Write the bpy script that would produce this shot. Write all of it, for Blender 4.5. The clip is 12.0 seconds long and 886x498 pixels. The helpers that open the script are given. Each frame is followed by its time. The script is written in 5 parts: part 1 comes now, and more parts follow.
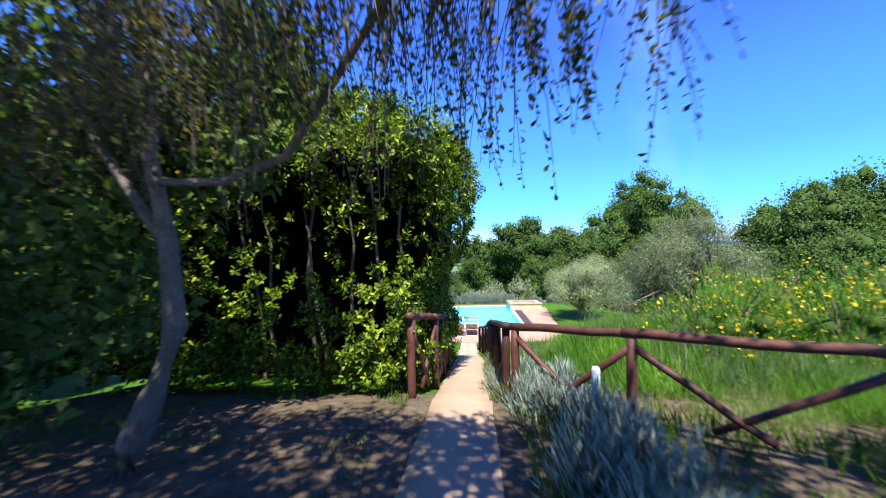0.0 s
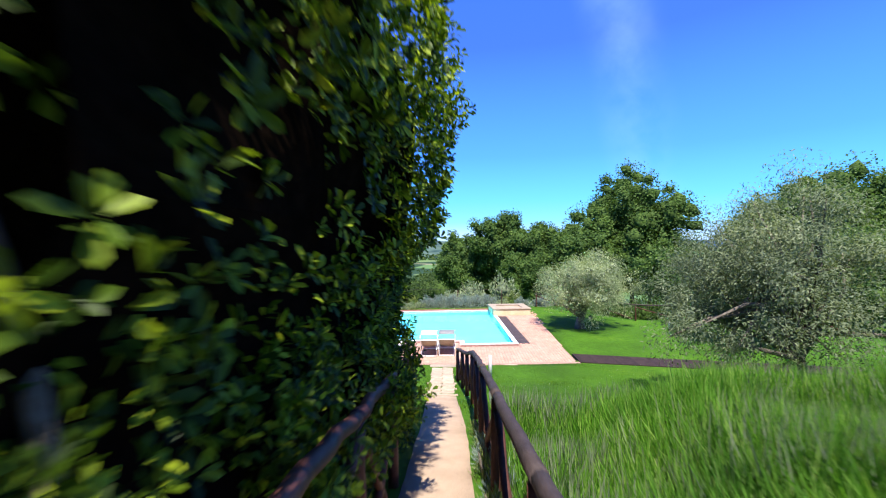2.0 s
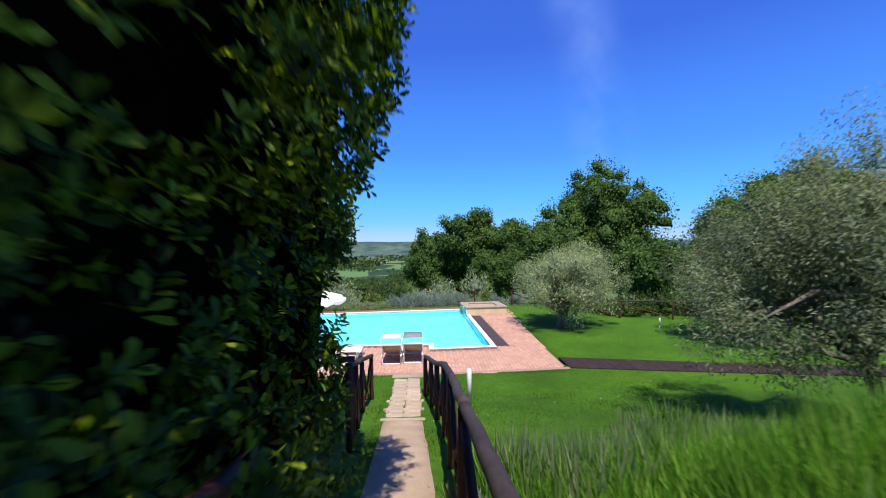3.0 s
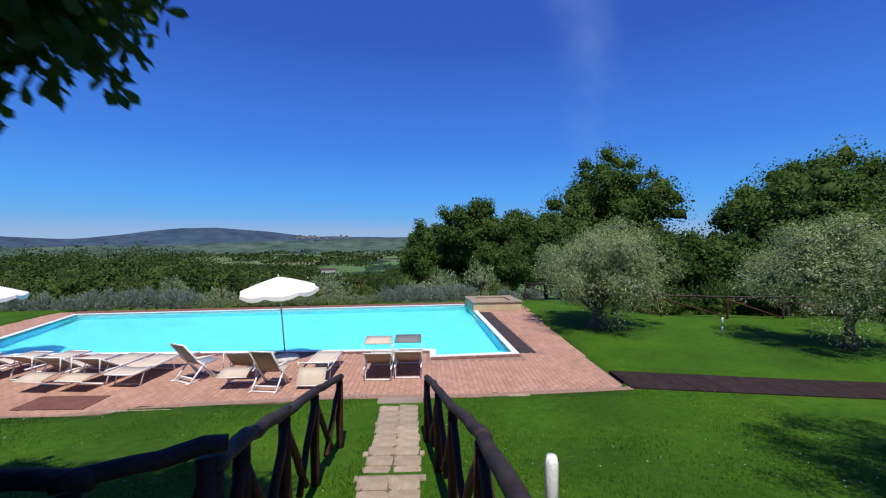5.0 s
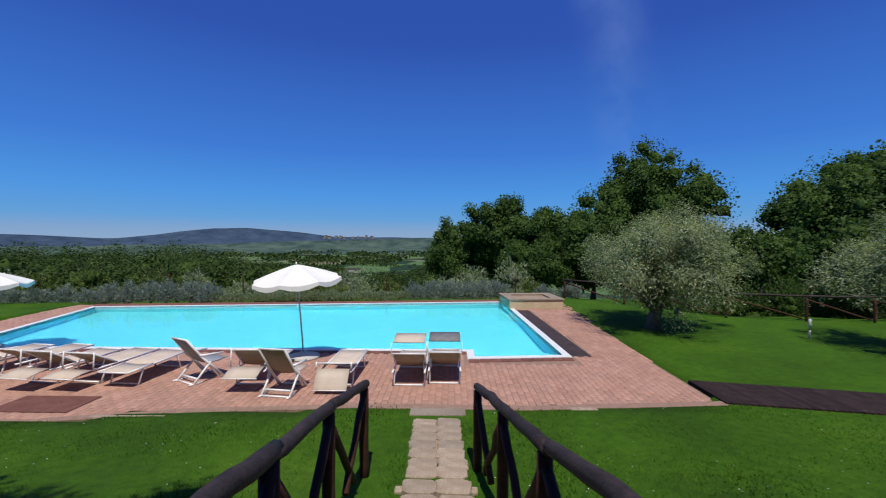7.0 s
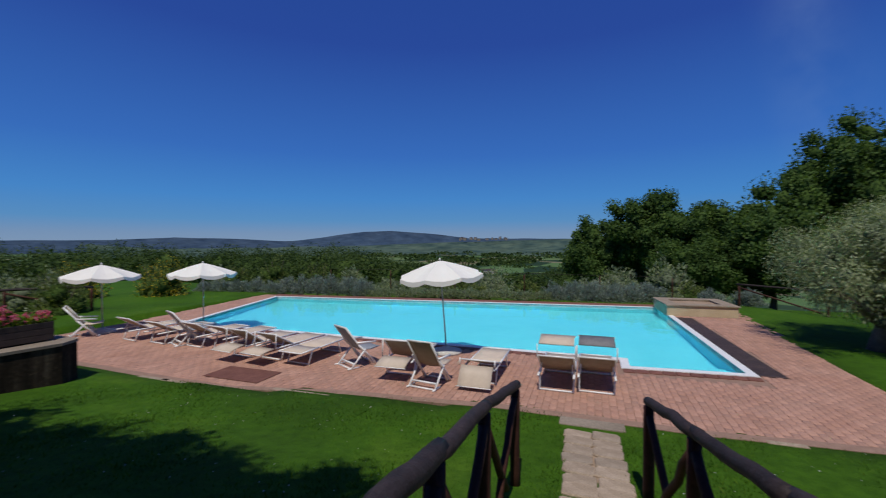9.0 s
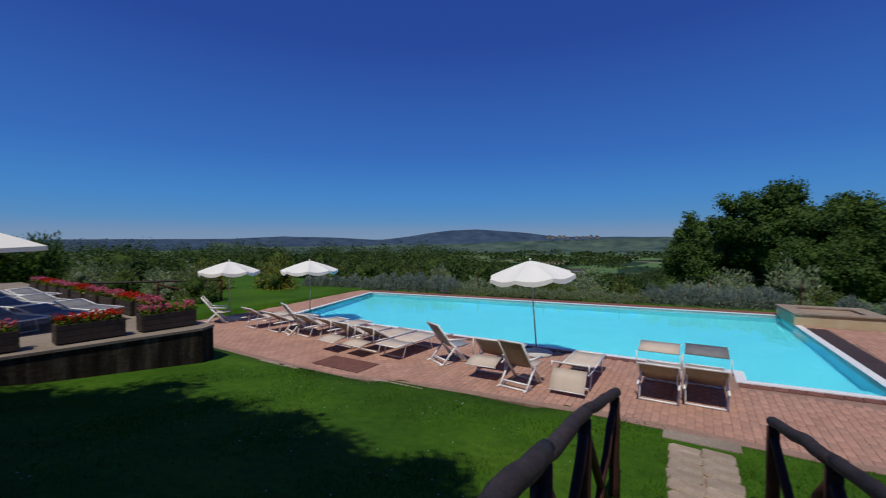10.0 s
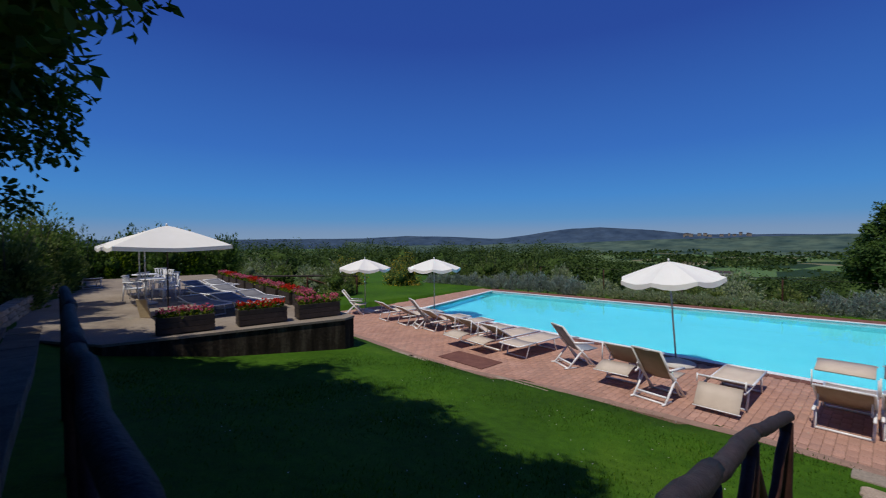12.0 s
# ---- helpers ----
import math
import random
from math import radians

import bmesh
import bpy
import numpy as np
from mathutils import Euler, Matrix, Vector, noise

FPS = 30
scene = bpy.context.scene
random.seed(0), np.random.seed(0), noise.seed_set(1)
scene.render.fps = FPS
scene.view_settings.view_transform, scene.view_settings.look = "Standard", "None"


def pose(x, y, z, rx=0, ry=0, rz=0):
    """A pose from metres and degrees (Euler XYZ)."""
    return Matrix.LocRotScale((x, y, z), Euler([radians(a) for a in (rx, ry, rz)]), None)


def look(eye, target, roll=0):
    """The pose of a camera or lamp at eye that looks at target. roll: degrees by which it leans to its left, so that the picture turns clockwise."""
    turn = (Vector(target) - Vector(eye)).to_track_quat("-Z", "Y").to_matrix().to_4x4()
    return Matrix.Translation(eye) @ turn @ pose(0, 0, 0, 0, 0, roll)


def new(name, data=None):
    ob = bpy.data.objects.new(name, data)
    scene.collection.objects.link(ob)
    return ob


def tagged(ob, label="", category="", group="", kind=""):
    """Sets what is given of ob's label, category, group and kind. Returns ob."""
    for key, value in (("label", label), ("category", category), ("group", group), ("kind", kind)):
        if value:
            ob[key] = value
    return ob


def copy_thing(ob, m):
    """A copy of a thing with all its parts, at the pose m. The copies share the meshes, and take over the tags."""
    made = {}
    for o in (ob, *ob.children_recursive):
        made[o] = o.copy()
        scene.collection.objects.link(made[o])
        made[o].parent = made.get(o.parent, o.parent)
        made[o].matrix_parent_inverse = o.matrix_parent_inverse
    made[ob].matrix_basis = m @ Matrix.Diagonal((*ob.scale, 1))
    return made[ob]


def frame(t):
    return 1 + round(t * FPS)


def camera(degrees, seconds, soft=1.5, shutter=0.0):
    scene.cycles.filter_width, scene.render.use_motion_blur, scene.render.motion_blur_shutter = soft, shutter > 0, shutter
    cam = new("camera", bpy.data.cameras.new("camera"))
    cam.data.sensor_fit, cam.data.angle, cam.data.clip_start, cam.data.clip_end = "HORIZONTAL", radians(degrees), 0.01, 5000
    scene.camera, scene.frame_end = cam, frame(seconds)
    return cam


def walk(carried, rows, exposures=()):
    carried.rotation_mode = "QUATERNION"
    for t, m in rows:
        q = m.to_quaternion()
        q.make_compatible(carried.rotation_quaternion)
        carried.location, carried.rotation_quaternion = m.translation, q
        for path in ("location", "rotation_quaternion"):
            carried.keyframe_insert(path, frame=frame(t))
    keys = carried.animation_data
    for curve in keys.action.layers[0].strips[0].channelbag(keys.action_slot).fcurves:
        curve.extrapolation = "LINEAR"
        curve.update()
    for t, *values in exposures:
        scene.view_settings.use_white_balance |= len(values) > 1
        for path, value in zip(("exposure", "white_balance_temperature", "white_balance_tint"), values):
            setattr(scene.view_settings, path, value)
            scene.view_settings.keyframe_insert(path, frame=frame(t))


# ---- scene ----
cam = camera(93.5, 12.0, soft=1.1, shutter=0.5)
PATH = [
    (0, (1.377, -0.372, 5.038), (1.181, 1.618, 5.028), -0.8),
    (0.5, (1.227, 1.057, 5.04), (1.046, 3.048, 5.021), -0.1),
    (1, (1.21, 2.513, 5.038), (1.043, 4.506, 5.014), -0.1),
    (1.5, (1.215, 3.865, 4.955), (1.089, 5.861, 4.93), -0.0),
    (2, (1.22, 5.34, 4.78), (1.138, 7.338, 4.755), -0.4),
    (2.5, (1.308, 6.749, 4.565), (1.336, 8.748, 4.533), -0.3),
    (3, (1.276, 8.144, 4.25), (1.338, 10.143, 4.227), -0.6),
    (5, (1.121, 12.432, 3.54), (1.196, 14.43, 3.497), -0.1),
    (5.5, (1.066, 12.955, 3.405), (1.148, 14.953, 3.363), -0.1),
    (6, (1.008, 13.408, 3.289), (1.092, 15.406, 3.247), -0.1),
    (6.5, (0.853, 13.868, 3.134), (0.884, 15.868, 3.098), 0.0),
    (6.7, (0.81, 13.986, 3.117), (0.817, 15.985, 3.078), 0.1),
    (8.3, (0.594, 14.469, 2.942), (0.19, 16.428, 2.917), -0.2),
    (8.5, (0.557, 14.472, 2.946), (0.086, 16.415, 2.919), -0.1),
    (9, (0.489, 14.471, 2.955), (-0.176, 16.357, 2.922), -0.2),
    (9.5, (0.457, 14.442, 2.949), (-0.399, 16.249, 2.916), -0.2),
    (10, (0.429, 14.34, 2.993), (-0.606, 16.051, 2.954), -0.2),
    (10.5, (0.403, 14.364, 2.968), (-0.78, 15.976, 2.931), -0.3),
    (11, (0.378, 14.396, 2.959), (-0.928, 15.911, 2.921), -0.4),
    (11.5, (0.318, 14.295, 2.982), (-1.069, 15.736, 2.942), -0.4),
    (12, (0.344, 14.196, 3.0), (-1.122, 15.556, 2.959), -0.4),
]
EXPOSURES = [(0, 1.6), (0.5, 1.78), (1.0, 1.8), (1.5, 1.65), (2.5, 1.23), (3.2, 0.65), (5, 0.2), (6.5, 0.02), (8.5, -0.45), (10, -0.53), (12, -0.45)]
walk(cam, [(t, look(eye, target, roll)) for t, eye, target, roll in PATH], EXPOSURES)

# ---- world, sun ----
SUN_ELEV, SUN_TO = 63.0, (-0.12, 0.993)          # the light travels towards SUN_TO
world = bpy.data.worlds.new("world")
scene.world = world
world.use_nodes = True
wn, wl = world.node_tree.nodes, world.node_tree.links
sky = wn.new("ShaderNodeTexSky")
sky.sky_type = "NISHITA"
sky.sun_disc = False
sky.sun_elevation = radians(SUN_ELEV)
sky.sun_rotation = math.atan2(-SUN_TO[0], -SUN_TO[1])
sky.altitude = 1800
sky.air_density, sky.dust_density, sky.ozone_density = 0.5, 0.0, 5.0
bg = wn["Background"]
bg.inputs["Strength"].default_value = 0.41
deep = wn.new("ShaderNodeHueSaturation")
even = wn.new("ShaderNodeGamma")
even.inputs[1].default_value = 0.4
wl.new(sky.outputs[0], even.inputs["Color"])
deep.inputs["Hue"].default_value = 0.529
deep.inputs["Saturation"].default_value = 2.2
wl.new(even.outputs[0], deep.inputs["Color"])
# summer haze: pale grey-blue at the horizon, deep blue overhead
direction = wn.new("ShaderNodeTexCoord")
height = wn.new("ShaderNodeSeparateXYZ")
wl.new(direction.outputs["Generated"], height.inputs[0])
haze = wn.new("ShaderNodeValToRGB")
HAZE = [(0.0, (0.60, 0.92, 1.42)), (0.022, (0.55, 0.90, 1.45)), (0.05, (0.30, 0.89, 1.72)), (0.10, (0.20, 0.82, 1.95)),
        (0.20, (0.138, 0.525, 1.70)), (0.42, (0.082, 0.228, 1.09)), (1.0, (0.04, 0.15, 0.70))]
while len(haze.color_ramp.elements) < len(HAZE):
    haze.color_ramp.elements.new(0.5)
for _e, (_p, _c) in zip(haze.color_ramp.elements, HAZE):
    _e.position, _e.color = _p, (*_c, 1)
wl.new(height.outputs[2], haze.inputs[0])
air = wn.new("ShaderNodeMix")
air.data_type = "RGBA"
air.inputs[0].default_value = 0.86
wl.new(deep.outputs[0], air.inputs[6])
wl.new(haze.outputs[0], air.inputs[7])
# a thin veil of cirrus drawn out across the sky
veil_plane = Vector((0.30, 0.82, 0.48)).cross(Vector((0.40, 0.91, 0.13))).normalized()
off = wn.new("ShaderNodeVectorMath")
off.operation = "DOT_PRODUCT"
wl.new(direction.outputs["Generated"], off.inputs[0])
off.inputs[1].default_value = veil_plane
width = wn.new("ShaderNodeMath")
width.operation = "ABSOLUTE"
wl.new(off.outputs["Value"], width.inputs[0])
veil = wn.new("ShaderNodeMapRange")
veil.interpolation_type = "SMOOTHSTEP"
veil.inputs[1].default_value, veil.inputs[2].default_value, veil.inputs[3].default_value, veil.inputs[4].default_value = 0.0, 0.09, 1.0, 0.0
wl.new(width.outputs[0], veil.inputs[0])
torn = wn.new("ShaderNodeTexNoise")
torn.inputs["Scale"].default_value, torn.inputs["Detail"].default_value = 9.0, 5
wl.new(direction.outputs["Generated"], torn.inputs["Vector"])
tear = wn.new("ShaderNodeMapRange")
tear.inputs[1].default_value, tear.inputs[2].default_value, tear.inputs[3].default_value, tear.inputs[4].default_value = 0.35, 0.75, 0.0, 0.24
wl.new(torn.outputs[0], tear.inputs[0])
thin = wn.new("ShaderNodeMath")
thin.operation = "MULTIPLY"
wl.new(veil.outputs[0], thin.inputs[0])
wl.new(tear.outputs[0], thin.inputs[1])
cirrus = wn.new("ShaderNodeMix")
cirrus.data_type = "RGBA"
wl.new(thin.outputs[0], cirrus.inputs[0])
wl.new(air.outputs[2], cirrus.inputs[6])
cirrus.inputs[7].default_value = (0.62, 1.0, 1.85, 1)
wl.new(cirrus.outputs[2], bg.inputs["Color"])
sun = new("sun", bpy.data.lights.new("sun", "SUN"))
sun.data.energy, sun.data.angle, sun.data.color = 4.2, radians(0.6), (1.0, 0.95, 0.86)
_h = math.cos(radians(SUN_ELEV))
sun.matrix_basis = look((0, 0, 60), (SUN_TO[0] * _h, SUN_TO[1] * _h, 60 - math.sin(radians(SUN_ELEV))))

rng = np.random.default_rng(7)


# ---- materials ----
def nodes_of(name):
    m = bpy.data.materials.new(name)
    m.use_nodes = True
    t = m.node_tree
    return m, t.nodes, t.links, t.nodes["Principled BSDF"]


def ramp(n, stops):
    r = n.new("ShaderNodeValToRGB")
    e = r.color_ramp.elements
    while len(e) < len(stops):
        e.new(0.5)
    for i, (p, c) in enumerate(stops):
        e[i].position, e[i].color = p, (*c, 1)
    return r


def tex_noise(n, l, scale, detail=4, rough=0.6, coords="Object"):
    tc = n.new("ShaderNodeTexCoord")
    t = n.new("ShaderNodeTexNoise")
    t.inputs["Scale"].default_value, t.inputs["Detail"].default_value, t.inputs["Roughness"].default_value = scale, detail, rough
    l.new(tc.outputs[coords], t.inputs["Vector"])
    return t


def mix_rgb(n, l, fac, a, b, mode="MIX"):
    m = n.new("ShaderNodeMix")
    m.data_type, m.blend_type = "RGBA", mode
    for sock, v in ((m.inputs[0], fac), (m.inputs[6], a), (m.inputs[7], b)):
        if hasattr(v, "is_output"):
            l.new(v, sock)
        elif isinstance(v, tuple):
            sock.default_value = (*v, 1)
        else:
            sock.default_value = v
    return m.outputs[2]


def bump(n, l, bsdf, height, strength, dist=0.02):
    b = n.new("ShaderNodeBump")
    b.inputs["Strength"].default_value, b.inputs["Distance"].default_value = strength, dist
    l.new(height, b.inputs["Height"])
    l.new(b.outputs[0], bsdf.inputs["Normal"])


def simple(name, c1, c2, scale=8, rough=0.6, metal=0.0, bumpy=0.2, fine=60, by_object=0.0, spec=0.5):
    """Two-scale mottled surface; by_object adds a tone of its own to each piece."""
    m, n, l, b = nodes_of(name)
    t1, t2 = tex_noise(n, l, scale), tex_noise(n, l, fine, 3)
    r = ramp(n, [(0.3, c1), (0.7, c2)])
    l.new(t1.outputs[0], r.inputs[0])
    r2 = ramp(n, [(0.3, (0.75, 0.75, 0.75)), (0.7, (1.15, 1.15, 1.15))])
    l.new(t2.outputs[0], r2.inputs[0])
    col = mix_rgb(n, l, 1.0, r.outputs[0], r2.outputs[0], "MULTIPLY")
    if by_object:
        oi, geo = n.new("ShaderNodeObjectInfo"), n.new("ShaderNodeNewGeometry")
        add = n.new("ShaderNodeMath")
        add.operation = "ADD"
        l.new(oi.outputs["Random"], add.inputs[0])
        l.new(geo.outputs["Random Per Island"], add.inputs[1])
        fr = n.new("ShaderNodeMath")
        fr.operation = "FRACT"
        l.new(add.outputs[0], fr.inputs[0])
        r3 = ramp(n, [(0.0, (1 - by_object,) * 3), (0.5, (1.0, 0.97, 0.95)), (1.0, (1 + by_object, 1 + by_object * 0.8, 1 + by_object * 0.7))])
        l.new(fr.outputs[0], r3.inputs[0])
        col = mix_rgb(n, l, 1.0, col, r3.outputs[0], "MULTIPLY")
    l.new(col, b.inputs["Base Color"])
    b.inputs["Roughness"].default_value, b.inputs["Metallic"].default_value = rough, metal
    b.inputs["Specular IOR Level"].default_value = spec
    if bumpy:
        bump(n, l, b, t2.outputs[0], bumpy, 0.01)
    return m


def leafy(name, dark, light, tip=None, rough=0.45, trans=0.35, spec=0.4, glow=(1.5, 1.6, 0.7), patch=0.9):
    """Leaves: each its own tone, a little light shining through."""
    m, n, l, b = nodes_of(name)
    geo = n.new("ShaderNodeNewGeometry")
    r = ramp(n, [(0.0, dark), (0.65, light), (1.0, tip or light)])
    l.new(geo.outputs["Random Per Island"], r.inputs[0])
    t = tex_noise(n, l, patch, 3)
    r2 = ramp(n, [(0.3, (0.58, 0.64, 0.66)), (0.7, (1.34, 1.26, 1.05))])
    l.new(t.outputs[0], r2.inputs[0])
    col = mix_rgb(n, l, 1.0, r.outputs[0], r2.outputs[0], "MULTIPLY")
    l.new(col, b.inputs["Base Color"])
    b.inputs["Roughness"].default_value = rough
    b.inputs["Specular IOR Level"].default_value = spec
    tr = n.new("ShaderNodeBsdfTranslucent")
    l.new(mix_rgb(n, l, 1.0, col, glow, "MULTIPLY"), tr.inputs["Color"])
    ms = n.new("ShaderNodeMixShader")
    ms.inputs[0].default_value = trans
    l.new(b.outputs[0], ms.inputs[1])
    l.new(tr.outputs[0], ms.inputs[2])
    l.new(ms.outputs[0], n["Material Output"].inputs[0])
    return m


def ground_material():
    """Mown lawn near, meadow and tilled fields in the distance, worn earth at the top of the path."""
    m, n, l, b = nodes_of("lawn")
    t1, t2, t3 = tex_noise(n, l, 0.35, 4), tex_noise(n, l, 6, 5), tex_noise(n, l, 70, 3, 0.7)
    r = ramp(n, [(0.3, (0.033, 0.086, 0.005)), (0.55, (0.050, 0.130, 0.006)), (0.75, (0.080, 0.160, 0.011))])
    l.new(t1.outputs[0], r.inputs[0])
    r2 = ramp(n, [(0.3, (0.7, 0.75, 0.6)), (0.7, (1.2, 1.15, 1.1))])
    l.new(t2.outputs[0], r2.inputs[0])
    r3 = ramp(n, [(0.3, (0.6, 0.65, 0.6)), (0.7, (1.35, 1.3, 1.2))])
    l.new(t3.outputs[0], r3.inputs[0])
    lawn = mix_rgb(n, l, 1.0, mix_rgb(n, l, 1.0, r.outputs[0], r2.outputs[0], "MULTIPLY"), r3.outputs[0], "MULTIPLY")
    tc = n.new("ShaderNodeTexCoord")
    sep = n.new("ShaderNodeSeparateXYZ")
    l.new(tc.outputs["Object"], sep.inputs[0])
    # far fields
    vor = n.new("ShaderNodeTexVoronoi")
    vor.inputs["Scale"].default_value = 0.0085
    mp = n.new("ShaderNodeMapping")
    mp.inputs["Scale"].default_value = (1, 0.6, 1)
    l.new(tc.outputs["Object"], mp.inputs[0])
    l.new(mp.outputs[0], vor.inputs["Vector"])
    sepc = n.new("ShaderNodeSeparateColor")
    l.new(vor.outputs["Color"], sepc.inputs[0])
    fr = ramp(n, [(0.0, (0.02, 0.045, 0.015)), (0.35, (0.03, 0.06, 0.02)), (0.45, (0.09, 0.16, 0.05)), (0.7, (0.12, 0.17, 0.06)), (0.9, (0.2, 0.18, 0.1))])
    fr.color_ramp.interpolation = "CONSTANT"
    l.new(sepc.outputs[0], fr.inputs[0])
    far = n.new("ShaderNodeMapRange")
    far.inputs[1].default_value, far.inputs[2].default_value = 90, 160
    l.new(sep.outputs[1], far.inputs[0])
    col = mix_rgb(n, l, far.outputs[0], lawn, fr.outputs[0])
    # trodden earth with gravel at the start
    tn = tex_noise(n, l, 1.2, 5)
    e1 = n.new("ShaderNodeMapRange")
    e1.inputs[1].default_value, e1.inputs[2].default_value, e1.inputs[3].default_value, e1.inputs[4].default_value = 5.2, 6.6, 1.3, -0.6
    l.new(sep.outputs[1], e1.inputs[0])
    e2 = n.new("ShaderNodeMath")
    e2.operation = "ADD"
    e2.use_clamp = True
    l.new(e1.outputs[0], e2.inputs[0])
    sub = n.new("ShaderNodeMath")
    sub.operation = "SUBTRACT"
    l.new(tn.outputs[0], sub.inputs[0])
    sub.inputs[1].default_value = 0.5
    l.new(sub.outputs[0], e2.inputs[1])
    er = ramp(n, [(0.3, (0.065, 0.046, 0.032)), (0.7, (0.17, 0.13, 0.095))])
    l.new(t2.outputs[0], er.inputs[0])
    col = mix_rgb(n, l, e2.outputs[0], col, mix_rgb(n, l, 1.0, er.outputs[0], r3.outputs[0], "MULTIPLY"))
    l.new(col, b.inputs["Base Color"])
    b.inputs["Roughness"].default_value = 0.9
    b.inputs["Specular IOR Level"].default_value = 0.15
    bump(n, l, b, t3.outputs[0], 0.6, 0.03)
    return m


M_GROUND = ground_material()
M_BRICK = simple("terracotta_paver", (0.42, 0.235, 0.172), (0.50, 0.300, 0.228), 1.2, 0.85, 0, 0.3, 40, 0.11, 0.2)
M_JOINT = simple("sandy_joint", (0.27, 0.165, 0.12), (0.35, 0.225, 0.165), 6, 0.95)
M_MAROON = simple("dark_clay", (0.16, 0.07, 0.055), (0.24, 0.11, 0.085), 4, 0.8, 0, 0.2, 50, 0.2, 0.2)
M_COPING = simple("white_coping", (0.80, 0.80, 0.79), (0.88, 0.88, 0.87), 3, 0.5, 0, 0.05)
M_LINER = simple("pool_liner", (0.10, 0.62, 0.72), (0.13, 0.68, 0.78), 0.8, 0.5, 0, 0.0)
M_MATDARK = simple("dark_slats", (0.045, 0.03, 0.03), (0.075, 0.05, 0.045), 5, 0.7, 0, 0.3, 70, 0.2)
M_WALKWAY = simple("dark_walkway_slats", (0.024, 0.015, 0.014), (0.044, 0.028, 0.026), 5, 0.75, 0, 0.3, 70, 0.2, 0.2)
M_STONE = simple("pale_travertine", (0.30, 0.235, 0.17), (0.45, 0.365, 0.28), 4, 0.85, 0, 0.4, 45, 0.15, 0.2)
M_SAND = simple("sandy_concrete", (0.33, 0.235, 0.16), (0.44, 0.32, 0.225), 2, 0.9, 0, 0.4, 90, 0, 0.2)
M_PLASTER = simple("ochre_plaster", (0.50, 0.39, 0.24), (0.60, 0.49, 0.32), 3, 0.85)
def wall_material():
    """Old damp concrete with run-off streaks and lichen spots."""
    m, n, l, b = nodes_of("mossy_concrete")
    tc, mp = n.new("ShaderNodeTexCoord"), n.new("ShaderNodeMapping")
    mp.inputs["Scale"].default_value = (2.6, 2.6, 0.35)
    l.new(tc.outputs["Object"], mp.inputs[0])
    run = n.new("ShaderNodeTexNoise")
    run.inputs["Scale"].default_value, run.inputs["Detail"].default_value = 1.5, 6
    l.new(mp.outputs[0], run.inputs["Vector"])
    r = ramp(n, [(0.35, (0.022, 0.017, 0.012)), (0.55, (0.055, 0.040, 0.027)), (0.72, (0.16, 0.125, 0.085))])
    l.new(run.outputs[0], r.inputs[0])
    spot = tex_noise(n, l, 14, 5)
    r2 = ramp(n, [(0.4, (0.7, 0.7, 0.7)), (0.62, (1.0, 1.0, 1.0)), (0.75, (2.2, 2.0, 1.7))])
    l.new(spot.outputs[0], r2.inputs[0])
    l.new(mix_rgb(n, l, 1.0, r.outputs[0], r2.outputs[0], "MULTIPLY"), b.inputs["Base Color"])
    b.inputs["Roughness"].default_value, b.inputs["Specular IOR Level"].default_value = 0.95, 0.1
    bump(n, l, b, spot.outputs[0], 0.5, 0.015)
    return m


M_WALL = wall_material()
M_TERRACE = simple("grey_concrete", (0.23, 0.185, 0.14), (0.33, 0.275, 0.215), 0.8, 0.9, 0, 0.3, 30, 0, 0.2)
M_RAIL = simple("stained_log", (0.042, 0.017, 0.012), (0.090, 0.036, 0.024), 5, 0.7, 0, 0.6, 35, 0.25, 0.2)
M_REDLOG = simple("red_stained_log", (0.052, 0.018, 0.012), (0.110, 0.040, 0.027), 5, 0.6, 0, 0.6, 35, 0.2, 0.35)
M_RAILTOP = simple("weathered_log", (0.026, 0.019, 0.019), (0.060, 0.044, 0.043), 6, 0.7, 0, 0.7, 40, 0.2, 0.25)
M_WHITE = simple("white_enamel", (0.83, 0.83, 0.82), (0.90, 0.90, 0.89), 10, 0.35, 0, 0.03)
M_FABRIC = simple("beige_mesh_fabric", (0.60, 0.50, 0.40), (0.68, 0.58, 0.47), 5, 0.85, 0, 0.3, 300, 0.05, 0.2)
M_GREYFAB = simple("grey_mesh_fabric", (0.17, 0.172, 0.18), (0.24, 0.243, 0.25), 5, 0.8, 0, 0.3, 300, 0.1, 0.3)
# the beige mesh darkened for see-through raised backs that lie in shadow
M_MESHBACK = simple("shaded_mesh_fabric", (0.33, 0.275, 0.21), (0.41, 0.35, 0.27), 5, 0.85, 0, 0.3, 300, 0.05, 0.2)
M_CANVAS = simple("cream_canvas", (0.70, 0.68, 0.61), (0.78, 0.76, 0.69), 4, 0.9, 0, 0.15, 120, 0.03, 0.1)
M_METAL = simple("grey_pole", (0.35, 0.36, 0.37), (0.45, 0.46, 0.47), 10, 0.4, 0.6, 0.05)
M_CONC = simple("pale_concrete", (0.48, 0.45, 0.41), (0.60, 0.57, 0.52), 6, 0.9, 0, 0.3)
M_PLANTER = simple("dark_wood_box", (0.030, 0.021, 0.016), (0.060, 0.042, 0.032), 6, 0.7, 0, 0.4, 50, 0.2)
M_SOIL = simple("soil", (0.03, 0.02, 0.015), (0.06, 0.04, 0.03), 20, 0.95)
M_BARK = simple("bark", (0.075, 0.06, 0.045), (0.17, 0.14, 0.11), 7, 0.9, 0, 0.9, 30)
M_PALEBARK = simple("pale_bark", (0.13, 0.105, 0.085), (0.25, 0.21, 0.18), 7, 0.9, 0, 0.9, 30)
